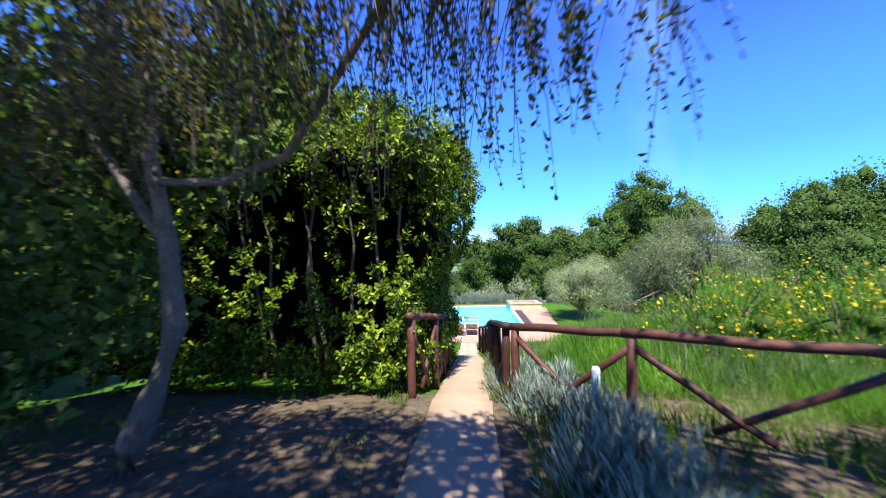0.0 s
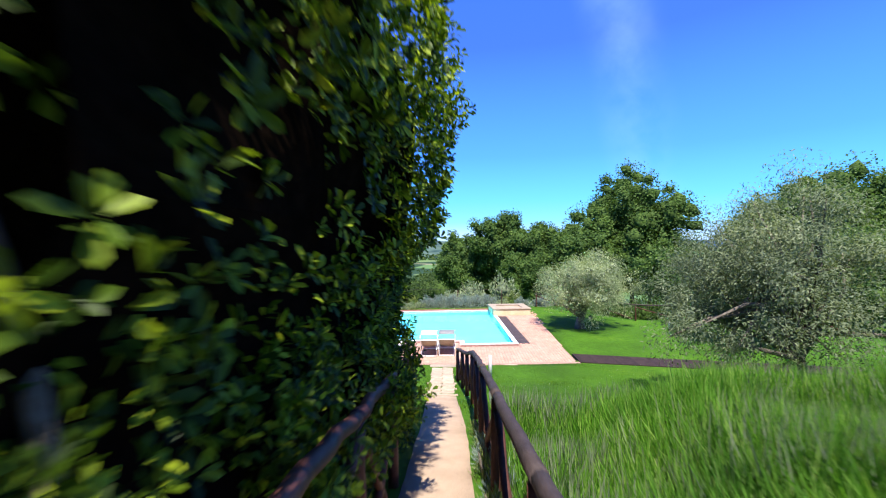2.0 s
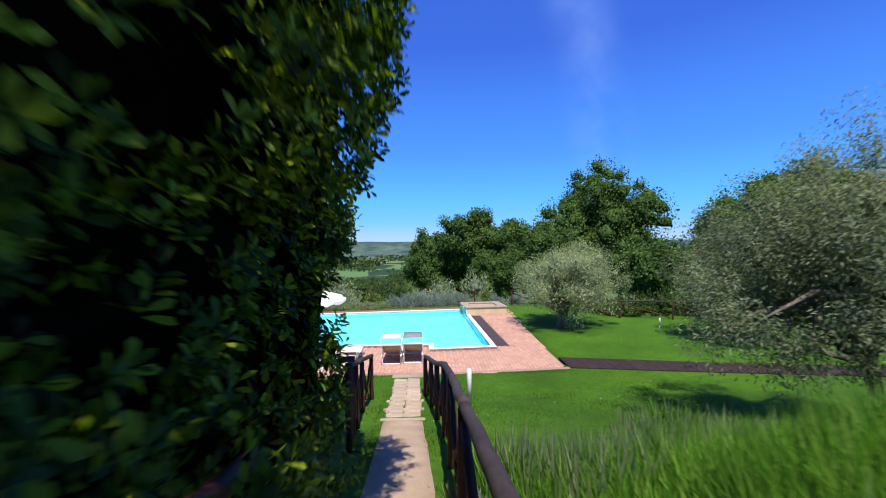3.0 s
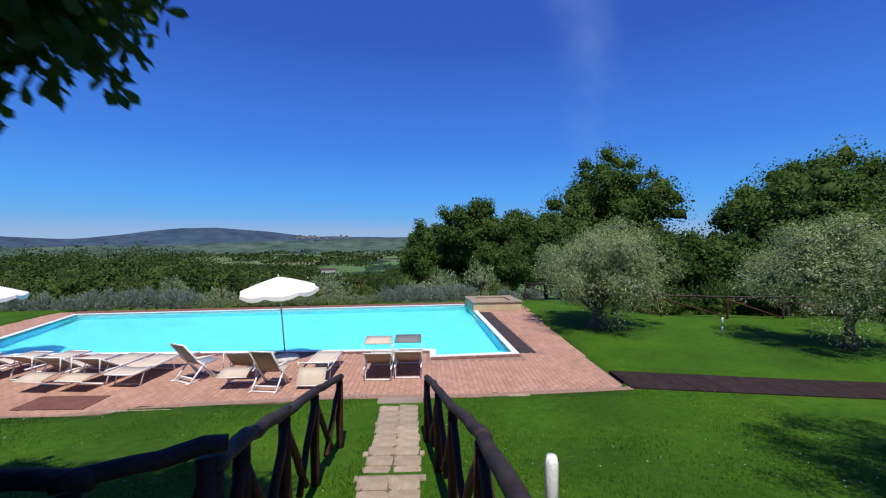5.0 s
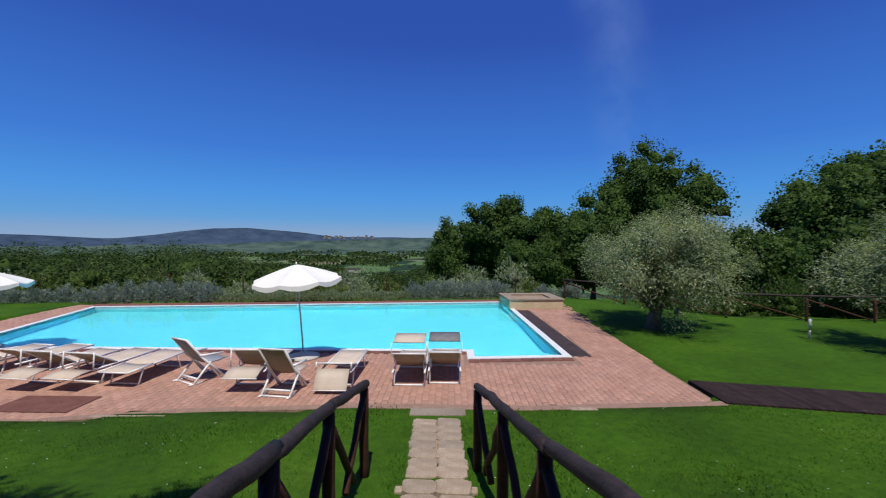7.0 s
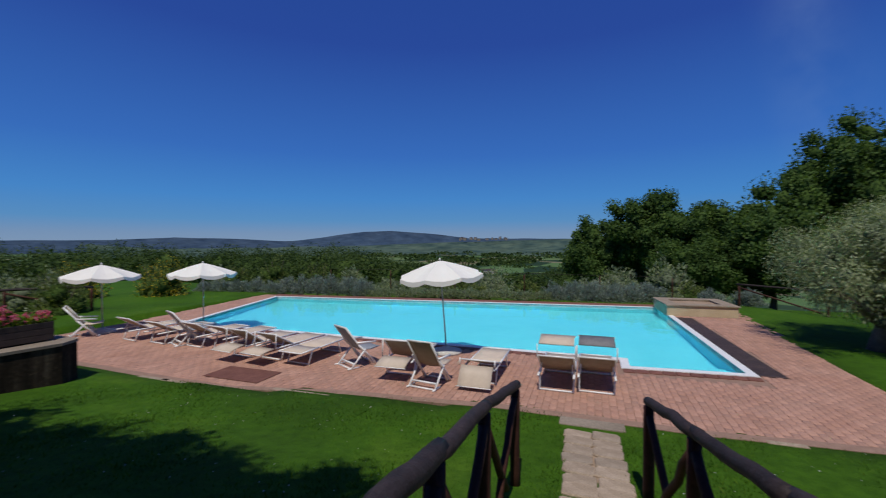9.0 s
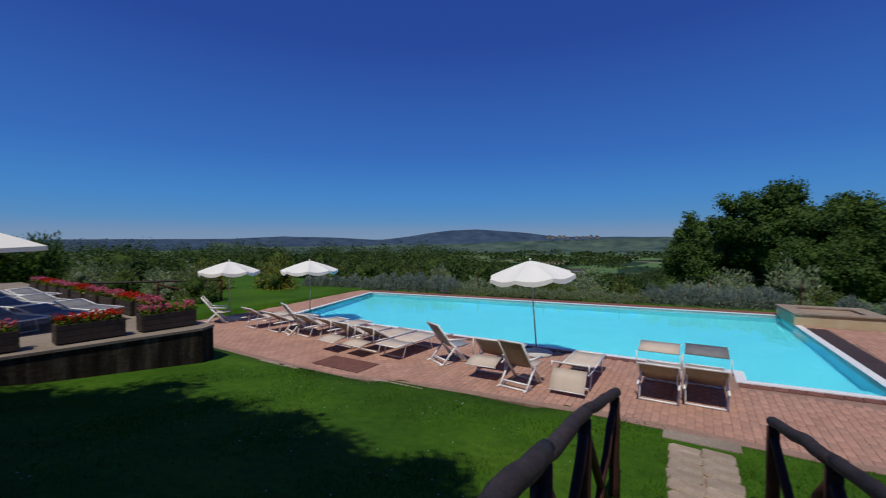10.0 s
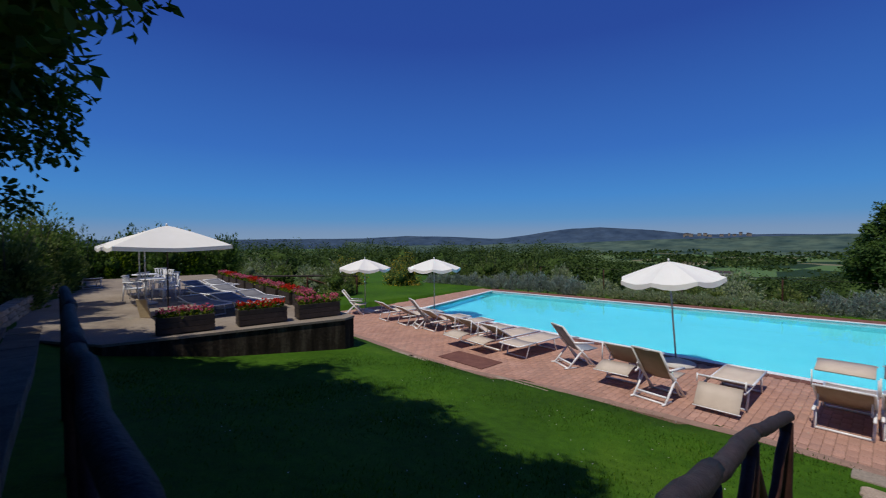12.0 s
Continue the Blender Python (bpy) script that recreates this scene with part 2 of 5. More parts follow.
M_HEDGE = leafy("hedge_leaf", (0.010, 0.026, 0.003), (0.085, 0.148, 0.008), (0.34, 0.42, 0.025), 0.5, 0.32, 0.18)
# near-black, painting the unlit hollow within the hedge
M_HEDGECORE = simple("hedge_inner_shade", (0.004, 0.003, 0.002), (0.010, 0.006, 0.004), 5, 1.0, 0, 0.6, 20, 0, 0.0)
# crown filler, dimmer than most leaves to paint the shade within
M_INNER = simple("inner_shade_filler", (0.034, 0.062, 0.016), (0.070, 0.112, 0.028), 3, 1.0, 0, 0.5, 9, 0, 0.0)
M_INNERPALE = simple("grey_shade_filler", (0.10, 0.13, 0.075), (0.16, 0.19, 0.12), 4, 1.0, 0, 0.5, 12, 0, 0.0)
M_OAK = leafy("oak_leaf", (0.046, 0.092, 0.025), (0.074, 0.132, 0.034), (0.104, 0.165, 0.042), 0.6, 0.3, 0.12, patch=0.25)
M_OLIVE = leafy("olive_leaf", (0.16, 0.21, 0.115), (0.29, 0.345, 0.21), (0.44, 0.48, 0.35), 0.5, 0.35, 0.35)
M_OLDOLIVE = leafy("old_olive_leaf", (0.115, 0.150, 0.090), (0.165, 0.205, 0.132), (0.22, 0.26, 0.185), 0.6, 0.3, 0.15)
M_SHRUB = leafy("shrub_leaf", (0.065, 0.105, 0.028), (0.16, 0.21, 0.06), (0.25, 0.29, 0.10), 0.6, 0.25, 0.2)
M_LAVENDER = leafy("lavender_leaf", (0.145, 0.195, 0.175), (0.235, 0.295, 0.275), (0.33, 0.38, 0.39), 0.8, 0.15, 0.1)
M_GRASS = leafy("meadow_blade", (0.062, 0.165, 0.016), (0.12, 0.275, 0.034), (0.26, 0.37, 0.10), 0.6, 0.5, 0.2)
M_LAWNBLADE = leafy("lawn_blade", (0.036, 0.096, 0.006), (0.066, 0.160, 0.009), (0.12, 0.19, 0.022), 0.6, 0.3, 0.2)
M_YELLOW = leafy("yellow_bloom", (0.55, 0.36, 0.02), (0.75, 0.52, 0.03), (0.8, 0.6, 0.1), 0.7, 0.3, 0.1)
M_PINK = leafy("pink_bloom", (0.45, 0.06, 0.16), (0.62, 0.14, 0.28), (0.7, 0.3, 0.42), 0.6, 0.3, 0.1)
M_RED = leafy("red_bloom", (0.42, 0.015, 0.01), (0.60, 0.03, 0.02), (0.7, 0.08, 0.03), 0.6, 0.3, 0.1)
M_WOODS = leafy("woodland_leaf", (0.028, 0.054, 0.017), (0.050, 0.086, 0.025), (0.080, 0.115, 0.035), 0.7, 0.25, 0.1, patch=0.05)
M_TWIG = leafy("autumn_leaf", (0.025, 0.035, 0.012), (0.06, 0.07, 0.02), (0.42, 0.32, 0.05), 0.5, 0.5, 0.2)


def water_material():
    m, n, l, b = nodes_of("pool_water")
    b.inputs["Base Color"].default_value = (0.86, 0.98, 1.0, 1)
    b.inputs["Roughness"].default_value, b.inputs["IOR"].default_value = 0.02, 1.33
    b.inputs["Transmission Weight"].default_value = 1.0
    t = tex_noise(n, l, 1.6, 3)
    bump(n, l, b, t.outputs[0], 0.12, 0.05)
    return m


M_WATER = water_material()


# ---- mesh helpers ----
def mesh_np(name, v, f, mat):
    """Mesh from arrays: v (n,3), f (m,k)."""
    me = bpy.data.meshes.new(name)
    v, f = np.asarray(v, np.float32), np.asarray(f, np.int32)
    k = f.shape[1]
    me.vertices.add(len(v))
    me.vertices.foreach_set("co", v.ravel())
    me.loops.add(f.size)
    me.loops.foreach_set("vertex_index", f.ravel())
    me.polygons.add(len(f))
    me.polygons.foreach_set("loop_start", np.arange(0, f.size, k, dtype=np.int32))
    me.update(calc_edges=True)
    me.materials.append(mat)
    return me


def thing(name, label, category, group="", kind="", at=(0, 0, 0), rot=0.0):
    e = new(name)
    e.matrix_basis = pose(*at, 0, 0, rot)
    return tagged(e, label, category, group, kind)


def part(name, bm, material, parent, label="", smooth=False):
    if isinstance(bm, bmesh.types.BMesh):
        me = bpy.data.meshes.new(name)
        for fc in bm.faces:
            fc.smooth = smooth
        bm.to_mesh(me)
        bm.free()
        me.materials.append(material)
    else:
        me = bm
    ob = new(name, me)
    ob.parent = parent
    if label:
        ob["label"] = label
    return ob


def box(bm, x0, x1, y0, y1, z0, z1, bev=0.0, m=None):
    r = bmesh.ops.create_cube(bm, size=1.0)
    t = Matrix.LocRotScale(((x0 + x1) / 2, (y0 + y1) / 2, (z0 + z1) / 2), None, (x1 - x0, y1 - y0, z1 - z0))
    bmesh.ops.transform(bm, matrix=t, verts=r["verts"])
    vs = r["verts"]
    if bev:
        es = list({e for v in vs for e in v.link_edges})
        o = bmesh.ops.bevel(bm, geom=es, offset=bev, segments=2, affect="EDGES", profile=0.6)
        vs = list({v for fc in o["faces"] for v in fc.verts} | {v for v in vs if v.is_valid})
    if m is not None:
        bmesh.ops.transform(bm, matrix=m, verts=[v for v in vs if v.is_valid])


def boxed(*a, bev=0.0):
    bm = bmesh.new()
    box(bm, *a, bev=bev)
    return bm


def tube(bm, pts, radii, sides=8, wob=0.0):
    """A tapered tube along points, closed at both ends."""
    pts = [Vector(p) for p in pts]
    if not hasattr(radii, "__len__"):
        radii = [radii] * len(pts)
    rings = []
    for i, p in enumerate(pts):
        d = (pts[min(i + 1, len(pts) - 1)] - pts[max(i - 1, 0)]).normalized()
        a = d.orthogonal().normalized() if abs(d.z) > 0.95 else d.cross(Vector((0, 0, 1))).normalized()
        b2 = d.cross(a)
        ring = []
        for k in range(sides):
            th = 2 * math.pi * k / sides
            rr = radii[i] * (1 + wob * (random.random() - 0.5))
            ring.append(bm.verts.new(p + rr * (math.cos(th) * a + math.sin(th) * b2)))
        rings.append(ring)
    for r0, r1 in zip(rings, rings[1:]):
        for k in range(sides):
            bm.faces.new((r0[k], r0[(k + 1) % sides], r1[(k + 1) % sides], r1[k]))
    bm.faces.new(rings[0][::-1])
    bm.faces.new(rings[-1])


def log_between(a, b2, r0, r1, wob=0.12, segs=6, sag=0.015):
    bm = bmesh.new()
    a, b2 = Vector(a), Vector(b2)
    pts = [a.lerp(b2, i / segs) + Vector((random.uniform(-sag, sag), random.uniform(-sag, sag), random.uniform(-sag, sag))) * (0 < i < segs) for i in range(segs + 1)]
    tube(bm, pts, [r0 + (r1 - r0) * i / segs for i in range(segs + 1)], 9, wob)
    bmesh.ops.recalc_face_normals(bm, faces=bm.faces[:])
    return bm


def unit(a):
    return a / np.maximum(np.linalg.norm(a, axis=1, keepdims=True), 1e-6)


def leaves(name, p, d, size, mat, width=0.45, fold=0.25, round_leaf=False, out=None):
    """A cloud of folded leaves at p (n,3) that point along d (n,3), of the lengths size (n), their faces turned towards out."""
    n = len(p)
    d = unit(d)
    face = rng.normal(size=(n, 3))
    side = unit(np.cross(d, face if out is None else unit(out) + face * 0.28))
    up = np.cross(side, d)
    s = np.asarray(size).reshape(-1, 1)
    if round_leaf:
        w = s * width
        vs = [p, p + d * s * 0.35 + side * w * 0.36 + up * s * fold * 0.5, p + d * s * 0.75 + side * w * 0.5 + up * s * fold * 0.6,
              p + d * s, p + d * s * 0.75 - side * w * 0.5 + up * s * fold * 0.6, p + d * s * 0.35 - side * w * 0.36 + up * s * fold * 0.5]
        v = np.stack(vs, 1).reshape(-1, 3)
        i = np.arange(n)[:, None] * 6
        f = np.concatenate([i + np.array([[0, 1, 2, 3]]), i + np.array([[0, 3, 4, 5]])])
    else:
        w = s * width * 0.5
        vs = [p, p + d * s * 0.5 + side * w + up * s * fold * 0.5, p + d * s, p + d * s * 0.5 - side * w + up * s * fold * 0.5]
        v = np.stack(vs, 1).reshape(-1, 3)
        f = np.arange(n)[:, None] * 4 + np.array([[0, 1, 2, 3]])
    return mesh_np(name, v, f, mat)


def sphere_pts(n):
    return unit(rng.normal(size=(n, 3)))


def clumps(centres, radii, per, spread=0.9):
    """Leaf places and outward directions round clump centres, thicker towards the rim."""
    n = len(centres)
    c = np.repeat(centres, per, 0)
    r = np.repeat(radii, per)[:, None]
    o = sphere_pts(n * per)
    p = c + o * r * (rng.random((n * per, 1)) ** 0.5)
    return p, o * 0.6 + rng.normal(size=o.shape) * spread


_ICO = bmesh.new()
bmesh.ops.create_icosphere(_ICO, subdivisions=1, radius=1.0)
_ICO.verts.ensure_lookup_table()
ICO_V = np.array([v.co[:] for v in _ICO.verts])
ICO_F = np.array([[v.index for v in f.verts] for f in _ICO.faces])
_ICO.free()


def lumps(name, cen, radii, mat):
    """Rough filler masses inside the leaf clumps, coloured dim for the shade within."""
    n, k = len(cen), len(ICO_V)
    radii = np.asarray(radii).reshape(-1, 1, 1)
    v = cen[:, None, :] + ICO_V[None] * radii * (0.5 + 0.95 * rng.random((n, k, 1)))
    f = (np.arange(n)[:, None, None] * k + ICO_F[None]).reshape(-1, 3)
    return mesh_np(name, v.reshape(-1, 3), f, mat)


# ---- the lie of the land ----
def path_z(y):
    return float(np.interp(y, [-6, 2.5, 5, 8, 12, 14.4, 17, 19.5, 21.3], [3.3, 3.2, 2.97, 2.4, 1.65, 1.12, 0.5, 0.08, 0.0]))


def path_x(y):
    return float(np.interp(y, [-6, 6.4, 8.2, 12.7, 14.6, 17.3, 21.5], [1.27, 1.03, 0.98, 0.90, 0.80, 0.64, 0.51]))


def front_y(x):
    """The front edge of the brick deck."""
    return float(np.interp(x, [-16, -9.2, -6.6, -4.0, -0.9, 2.2, 6.0], [21.2, 20.95, 20.9, 21.45, 21.75, 21.72, 22.05]))


POOL = [(-13.8, 25.7), (1.19, 25.7), (1.19, 24.97), (3.98, 25.23), (3.52, 35.35), (-15.9, 33.1)]


def ground_z(x, y):
    z = path_z(y)
    zl = float(np.interp(y, [-6, 8, 12, 14, 15, 17, 20, 21], [2.2, 1.4, 1.0, 0.8, 0.62, 0.3, 0.04, 0.0]))
    k = min(max((-x - 4.5) / 5.0, 0), 1)
    z = z * (1 - k) + zl * k
    if x > 2 and 5 < y < 14.5:                # grassy bank beside the path
        f = [min(max(u, 0), 1) for u in ((x - 2.0) / 3.0, (y - 5) / 2, (14.5 - y) / 4)]
        z += 0.8 * np.prod([u * u * (3 - 2 * u) for u in f])
    if x > 5.5:                               # the ground drops away behind the garden fence
        d = y - float(np.interp(x, [6.9, 9.2, 11.9, 20, 24], [37.5, 35.4, 31.9, 30.9, 30.2]))
        if d > 0:
            z -= 1.7 * min(d / 4, 1) * min(max((16 - d) / 7, 0), 1) * min((x - 5.5) / 2, 1)
    out = math.hypot(max(-34 - x, 0, x - 20), max(y - 37.5, 0))
    z -= 66 * (1 - math.exp(-out / 420)) if out > 0 else 0
    z += 0.05 * noise.noise((x * 0.3, y * 0.3, 0)) * min(max((-y + 19) / 3, 0.15), 1)
    if out > 40:
        z += (out - 40) * 0.03 * min(1, 300 / out) * noise.noise((x * 0.006, y * 0.006, 3))
    if -17.0 < x < 5.6 and front_y(x) + 0.35 < y < 36.0 and (x > -16.5 or y > 22):
        z = -2.2
    return z


def build_ground():
    near_x = np.arange(-40, 24.1, 0.5)
    near_y = np.arange(-10, 42.1, 0.5)
    grow = 0.6 * 1.135 ** np.arange(1, 57)
    step = np.cumsum(grow)
    xs = np.concatenate([near_x[0] - step[::-1], near_x, near_x[-1] + step])
    ys = np.concatenate([near_y[0] - step[::-1][30:], near_y, near_y[-1] + step])
    v = np.array([(x, y, ground_z(x, y)) for y in ys for x in xs])
    nx, ny = len(xs), len(ys)
    i = (np.arange(ny - 1)[:, None] * nx + np.arange(nx - 1)[None]).reshape(-1, 1)
    f = i + np.array([[0, 1, nx + 1, nx]])
    me = mesh_np("ground", v, f, M_GROUND)
    me.polygons.foreach_set("use_smooth", np.ones(len(me.polygons), bool))
    tagged(new("ground", me), "mown green lawn sloping down, with fields beyond", "ground", kind="structure")


build_ground()


def ridge(name, dist, a0, a1, base, heights, mat, label):
    """A far hill line: a wide low mound that follows an arc round the garden."""
    n = 120
    v, f = [], []
    for i in range(n + 1):
        a = radians(a0 + (a1 - a0) * i / n)
        h = float(np.interp(i / n, *heights)) + 6 * noise.noise((i * 0.16, dist * 0.01, 1)) + 4 * noise.noise((i * 0.5, 2, dist))
        h *= min(1, i / 8, (n - i) / 8)
        for dd, hh in ((-500, 0), (-220, 0.55), (0, 1), (200, 0.6)):
            v.append((-math.sin(a) * (dist + dd), 14 + math.cos(a) * (dist + dd), base + (h - base) * hh))
    for i in range(n):
        for k in range(3):
            q = i * 4 + k
            f.append((q, q + 1, q + 5, q + 4))
    me = mesh_np(name, np.array(v), np.array(f), mat)
    me.polygons.foreach_set("use_smooth", np.ones(len(me.polygons), bool))
    tagged(new(name, me), label, "hills", kind="structure")


# blue aerial haze is mixed into both hill colours
M_HILL_A = simple("hazed_wooded_hill", (0.036, 0.062, 0.105), (0.060, 0.092, 0.135), 0.008, 1.0, 0, 0.0, 0.012, 0, 0.0)
M_HILL_B = simple("hazed_field_hill", (0.034, 0.066, 0.066), (0.105, 0.150, 0.110), 0.010, 1.0, 0, 0.0, 0.016, 0, 0.0)
ridge("backdrop_hills", 4300, -40, 100, -70, ([0, 0.286, 0.357, 0.40, 0.431, 0.457, 0.474, 0.50, 0.52, 0.54, 0.571, 0.614, 0.657, 0.70, 1], [20, 30, 38, 42, 86, 108, 118, 108, 86, 55, 14, 40, 54, 28, 20]), M_HILL_A, "distant wooded hills coloured haze-blue on the horizon")
ridge("backdrop_slopes", 2600, -30, 60, -75, ([0, 0.25, 0.4, 0.55, 0.7, 1], [22, 28, 16, 0, -20, -30]), M_HILL_B, "distant green farmland slopes with a bluish haze tint")


# ---- deck and pool ----
def inset(poly, d):
    out, n = [], len(poly)
    for i in range(n):
        p0, p1, p2 = (Vector(poly[j % n]) for j in (i - 1, i, i + 1))
        d1, d2 = (p1 - p0).normalized(), (p2 - p1).normalized()
        n1, n2 = Vector((-d1.y, d1.x)), Vector((-d2.y, d2.x))
        b2 = n1 + n2
        out.append(tuple(p1 + b2 * (d / max(b2.dot(n1), 0.2))))
    return out


def ring(outer, inner, z0, z1):
    """A flat band between two outlines with depth."""
    bm = bmesh.new()
    n = len(outer)
    vo = [[bm.verts.new((*p, z)) for p in outer] for z in (z1, z0)]
    vi = [[bm.verts.new((*p, z)) for p in inner] for z in (z1, z0)]
    for i in range(n):
        j = (i + 1) % n
        bm.faces.new((vo[0][i], vo[0][j], vi[0][j], vi[0][i]))
        bm.faces.new((vo[1][i], vo[1][j], vo[0][j], vo[0][i]))
        bm.faces.new((vi[0][i], vi[0][j], vi[1][j], vi[1][i]))
    return bm


def slab(poly, z0, z1):
    bm = bmesh.new()
    top = [bm.verts.new((*p, z1)) for p in poly]
    bot = [bm.verts.new((*p, z0)) for p in poly]
    bm.faces.new(top)
    n = len(poly)
    for i in range(n):
        j = (i + 1) % n
        bm.faces.new((bot[i], bot[j], top[j], top[i]))
    bmesh.ops.recalc_face_normals(bm, faces=bm.faces[:])
    return bm


EDGE_IN = inset(POOL, 0.20)
pool = thing("swimming_pool", "large pale turquoise swimming pool with white rim", "pool", kind="structure")
part("coping", ring(POOL, EDGE_IN, -0.30, 0.012), M_COPING, pool, "white pool rim")
basin = bmesh.new()
bt = [basin.verts.new((*p, 0.0)) for p in EDGE_IN]
bb = [basin.verts.new((*p, -1.35)) for p in EDGE_IN]
basin.faces.new(bb)
for i in range(6):
    basin.faces.new((bt[i], bt[(i + 1) % 6], bb[(i + 1) % 6], bb[i]))
part("basin", basin, M_LINER, pool, "turquoise pool lining")
# submerged entry steps in the bay
for k in range(3):
    part("pool_step", boxed(1.42, 3.72, 25.45, 25.85 + 0.4 * k, -1.3, -0.28 - 0.28 * k, bev=0.02), M_LINER, pool)
wm = bmesh.new()
wm.faces.new([wm.verts.new((*p, -0.055)) for p in inset(POOL, 0.198)])
water = part("water_surface", wm, M_WATER, pool, "clear still water")
water.visible_shadow = False

deck = thing("pavement_deck", "weathered terracotta brick pool deck", "pavement", kind="structure")
xs_front = [-15.8, -9.2, -6.6, -4.0, -0.9, 2.2, 5.9]
front = [(x, front_y(x)) for x in xs_front]
part("bed_front", slab(front + [(5.9, 24.9), (1.19, 24.9), (1.19, 25.70), (-15.8, 25.70)], -0.5, -0.014), M_JOINT, deck)
part("bed_bay", slab([(1.19, 24.9), (3.98, 24.9), (3.98, 25.22), (1.19, 24.97)], -0.5, -0.014), M_JOINT, deck)
part("bed_side", slab([(3.98, 24.9), (5.9, 24.9), (6.05, 28.0), (6.4, 36.4), (3.5, 35.9), (3.52, 35.35), (3.98, 25.23)], -0.5, -0.014), M_JOINT, deck)
part("bed_left", slab([(-15.8, 25.7), (-13.8, 25.7), (-15.9, 33.1), (-16.3, 33.7), (-17.2, 33.6)], -0.5, -0.014), M_JOINT, deck)
part("bed_back", slab([(-15.9, 33.1), (3.52, 35.35), (3.5, 35.9), (-16.3, 33.7)], -0.5, 0.03), M_MAROON, deck, "dark clay coping behind the pool")
band = bmesh.new()
old = None
for k in range(110):
    x = -15.8 + k * 0.2
    y = front_y(x) - 0.02 + 0.03 * noise.noise((x * 1.3, 5, 0))
    row = [band.verts.new((x, yy, zz)) for yy, zz in ((y, -0.1), (y, 0.006), (y + 0.14, 0.007), (y + 0.20, 0.007), (y + 0.20, -0.1))]
    if old:
        for a in range(4):
            band.faces.new((old[a], row[a], row[a + 1], old[a + 1]))
    old = row
bmesh.ops.recalc_face_normals(band, faces=band.faces[:])
part("kerb", band, M_JOINT, deck, "worn clay edging strip")
for x, w in ((-4.9, 1.3), (-8.5, 0.9), (-7.9, 0.7), (3.2, 0.5)):
    part("edging_slab", boxed(x - w / 2, x + w / 2, front_y(x) - 0.07, front_y(x) + 0.04, -0.08, 0.010, bev=0.01), M_STONE, deck, "pale concrete edging")
# maroon course in front of the white rim
course = bmesh.new()
for k in range(56):
    x = -13.6 + k * 0.264
    box(course, x, x + 0.25, 25.46, 25.69, -0.02, 0.008, bev=0.006)
part("edge_course", course, M_MAROON, deck, "dark clay edging bricks")
course = bmesh.new()
for k in range(10):
    x = 1.22 + k * 0.275
    yy = 24.70 + 0.093 * (x - 1.2)
    box(course, x, x + 0.26, yy, yy + 0.24, -0.02, 0.008, bev=0.006)
part("edge_course", course, M_MAROON, deck, "dark clay edging bricks")

grating = thing("overflow_grating", "dark slatted grating beside the white pool rim", "grating")
for k in range(74):
    y = 25.32 + k * 0.1
    x0 = 4.0 - 0.0455 * (y - 25.23)
    part("slat", boxed(x0, x0 + 0.52, y, y + 0.085, -0.012, 0.006), M_MATDARK, grating)

drain = thing("deck_mat", "dark reddish square mat on the brick deck", "mat", at=(-6.85, 21.75, 0.006))
part("mat_sheet", boxed(-0.75, 0.75, -0.38, 0.38, 0.0, 0.012, bev=0.004), M_MAROON, drain)

# hot tub block at the far corner
tub = thing("raised_basin", "low ochre plastered basin with pale stone rim", "basin", at=(4.55, 34.3, -0.012), rot=5)
o4, i4 = [(-1.25, -1.1), (1.25, -1.1), (1.25, 1.1), (-1.25, 1.1)], [(-0.85, -0.7), (0.85, -0.7), (0.85, 0.7), (-0.85, 0.7)]
part("basin_wall", ring(o4, i4, 0.0, 0.40), M_PLASTER, tub)
part("rim", ring(inset(o4, -0.05), inset(i4, 0.04), 0.404, 0.45), M_STONE, tub, "pale stone rim")
part("basin_floor", slab(i4, 0.0, 0.38), M_SAND, tub)

# dark walkway to the right
walkway = thing("walkway", "dark brown slatted walkway across the lawn", "walkway", kind="structure")
for k in range(120):
    x = 5.98 + k * 0.11
    y0 = 22.08 - (x - 6) * 0.18
    z = max(ground_z(x + 0.05, y0), ground_z(x + 0.05, y0 + 1.2)) + 0.02
    part("slat", boxed(x, x + 0.106, y0, y0 + 1.28 - 0.02 * (x - 6), z - 0.04, z + 0.012), M_WALKWAY, walkway)


# ---- path ----
path = thing("path", "narrow sandy footpath running down between log rails", "path", kind="structure")
bm = bmesh.new()
prev = None
for k in range(0, 106):
    y = -5 + k * 0.25
    z, x = path_z(y), path_x(y)
    w = 0.40 + 0.02 * noise.noise((y, 0, 0))
    row = [bm.verts.new((x + s * w + 0.02 * noise.noise((y * 3, s, 1)), y, z + dz + (0.03 if y < 16.9 else -0.012))) for s, dz in ((-1.05, -0.1), (-1, 0), (-0.3, 0.012), (0.3, 0.012), (1, 0), (1.05, -0.1))]
    if prev and y < 21.45:
        for a in range(5):
            bm.faces.new((prev[a], prev[a + 1], row[a + 1], row[a]))
    prev = row
bmesh.ops.recalc_face_normals(bm, faces=bm.faces[:])
part("path_bed", bm, M_SAND, path, "trodden sandy concrete strip", True)
part("step_edge", boxed(0.02, 1.02, 21.42, 21.72, -0.1, 0.02, bev=0.015), M_TERRACE, path, "grey stone edging")


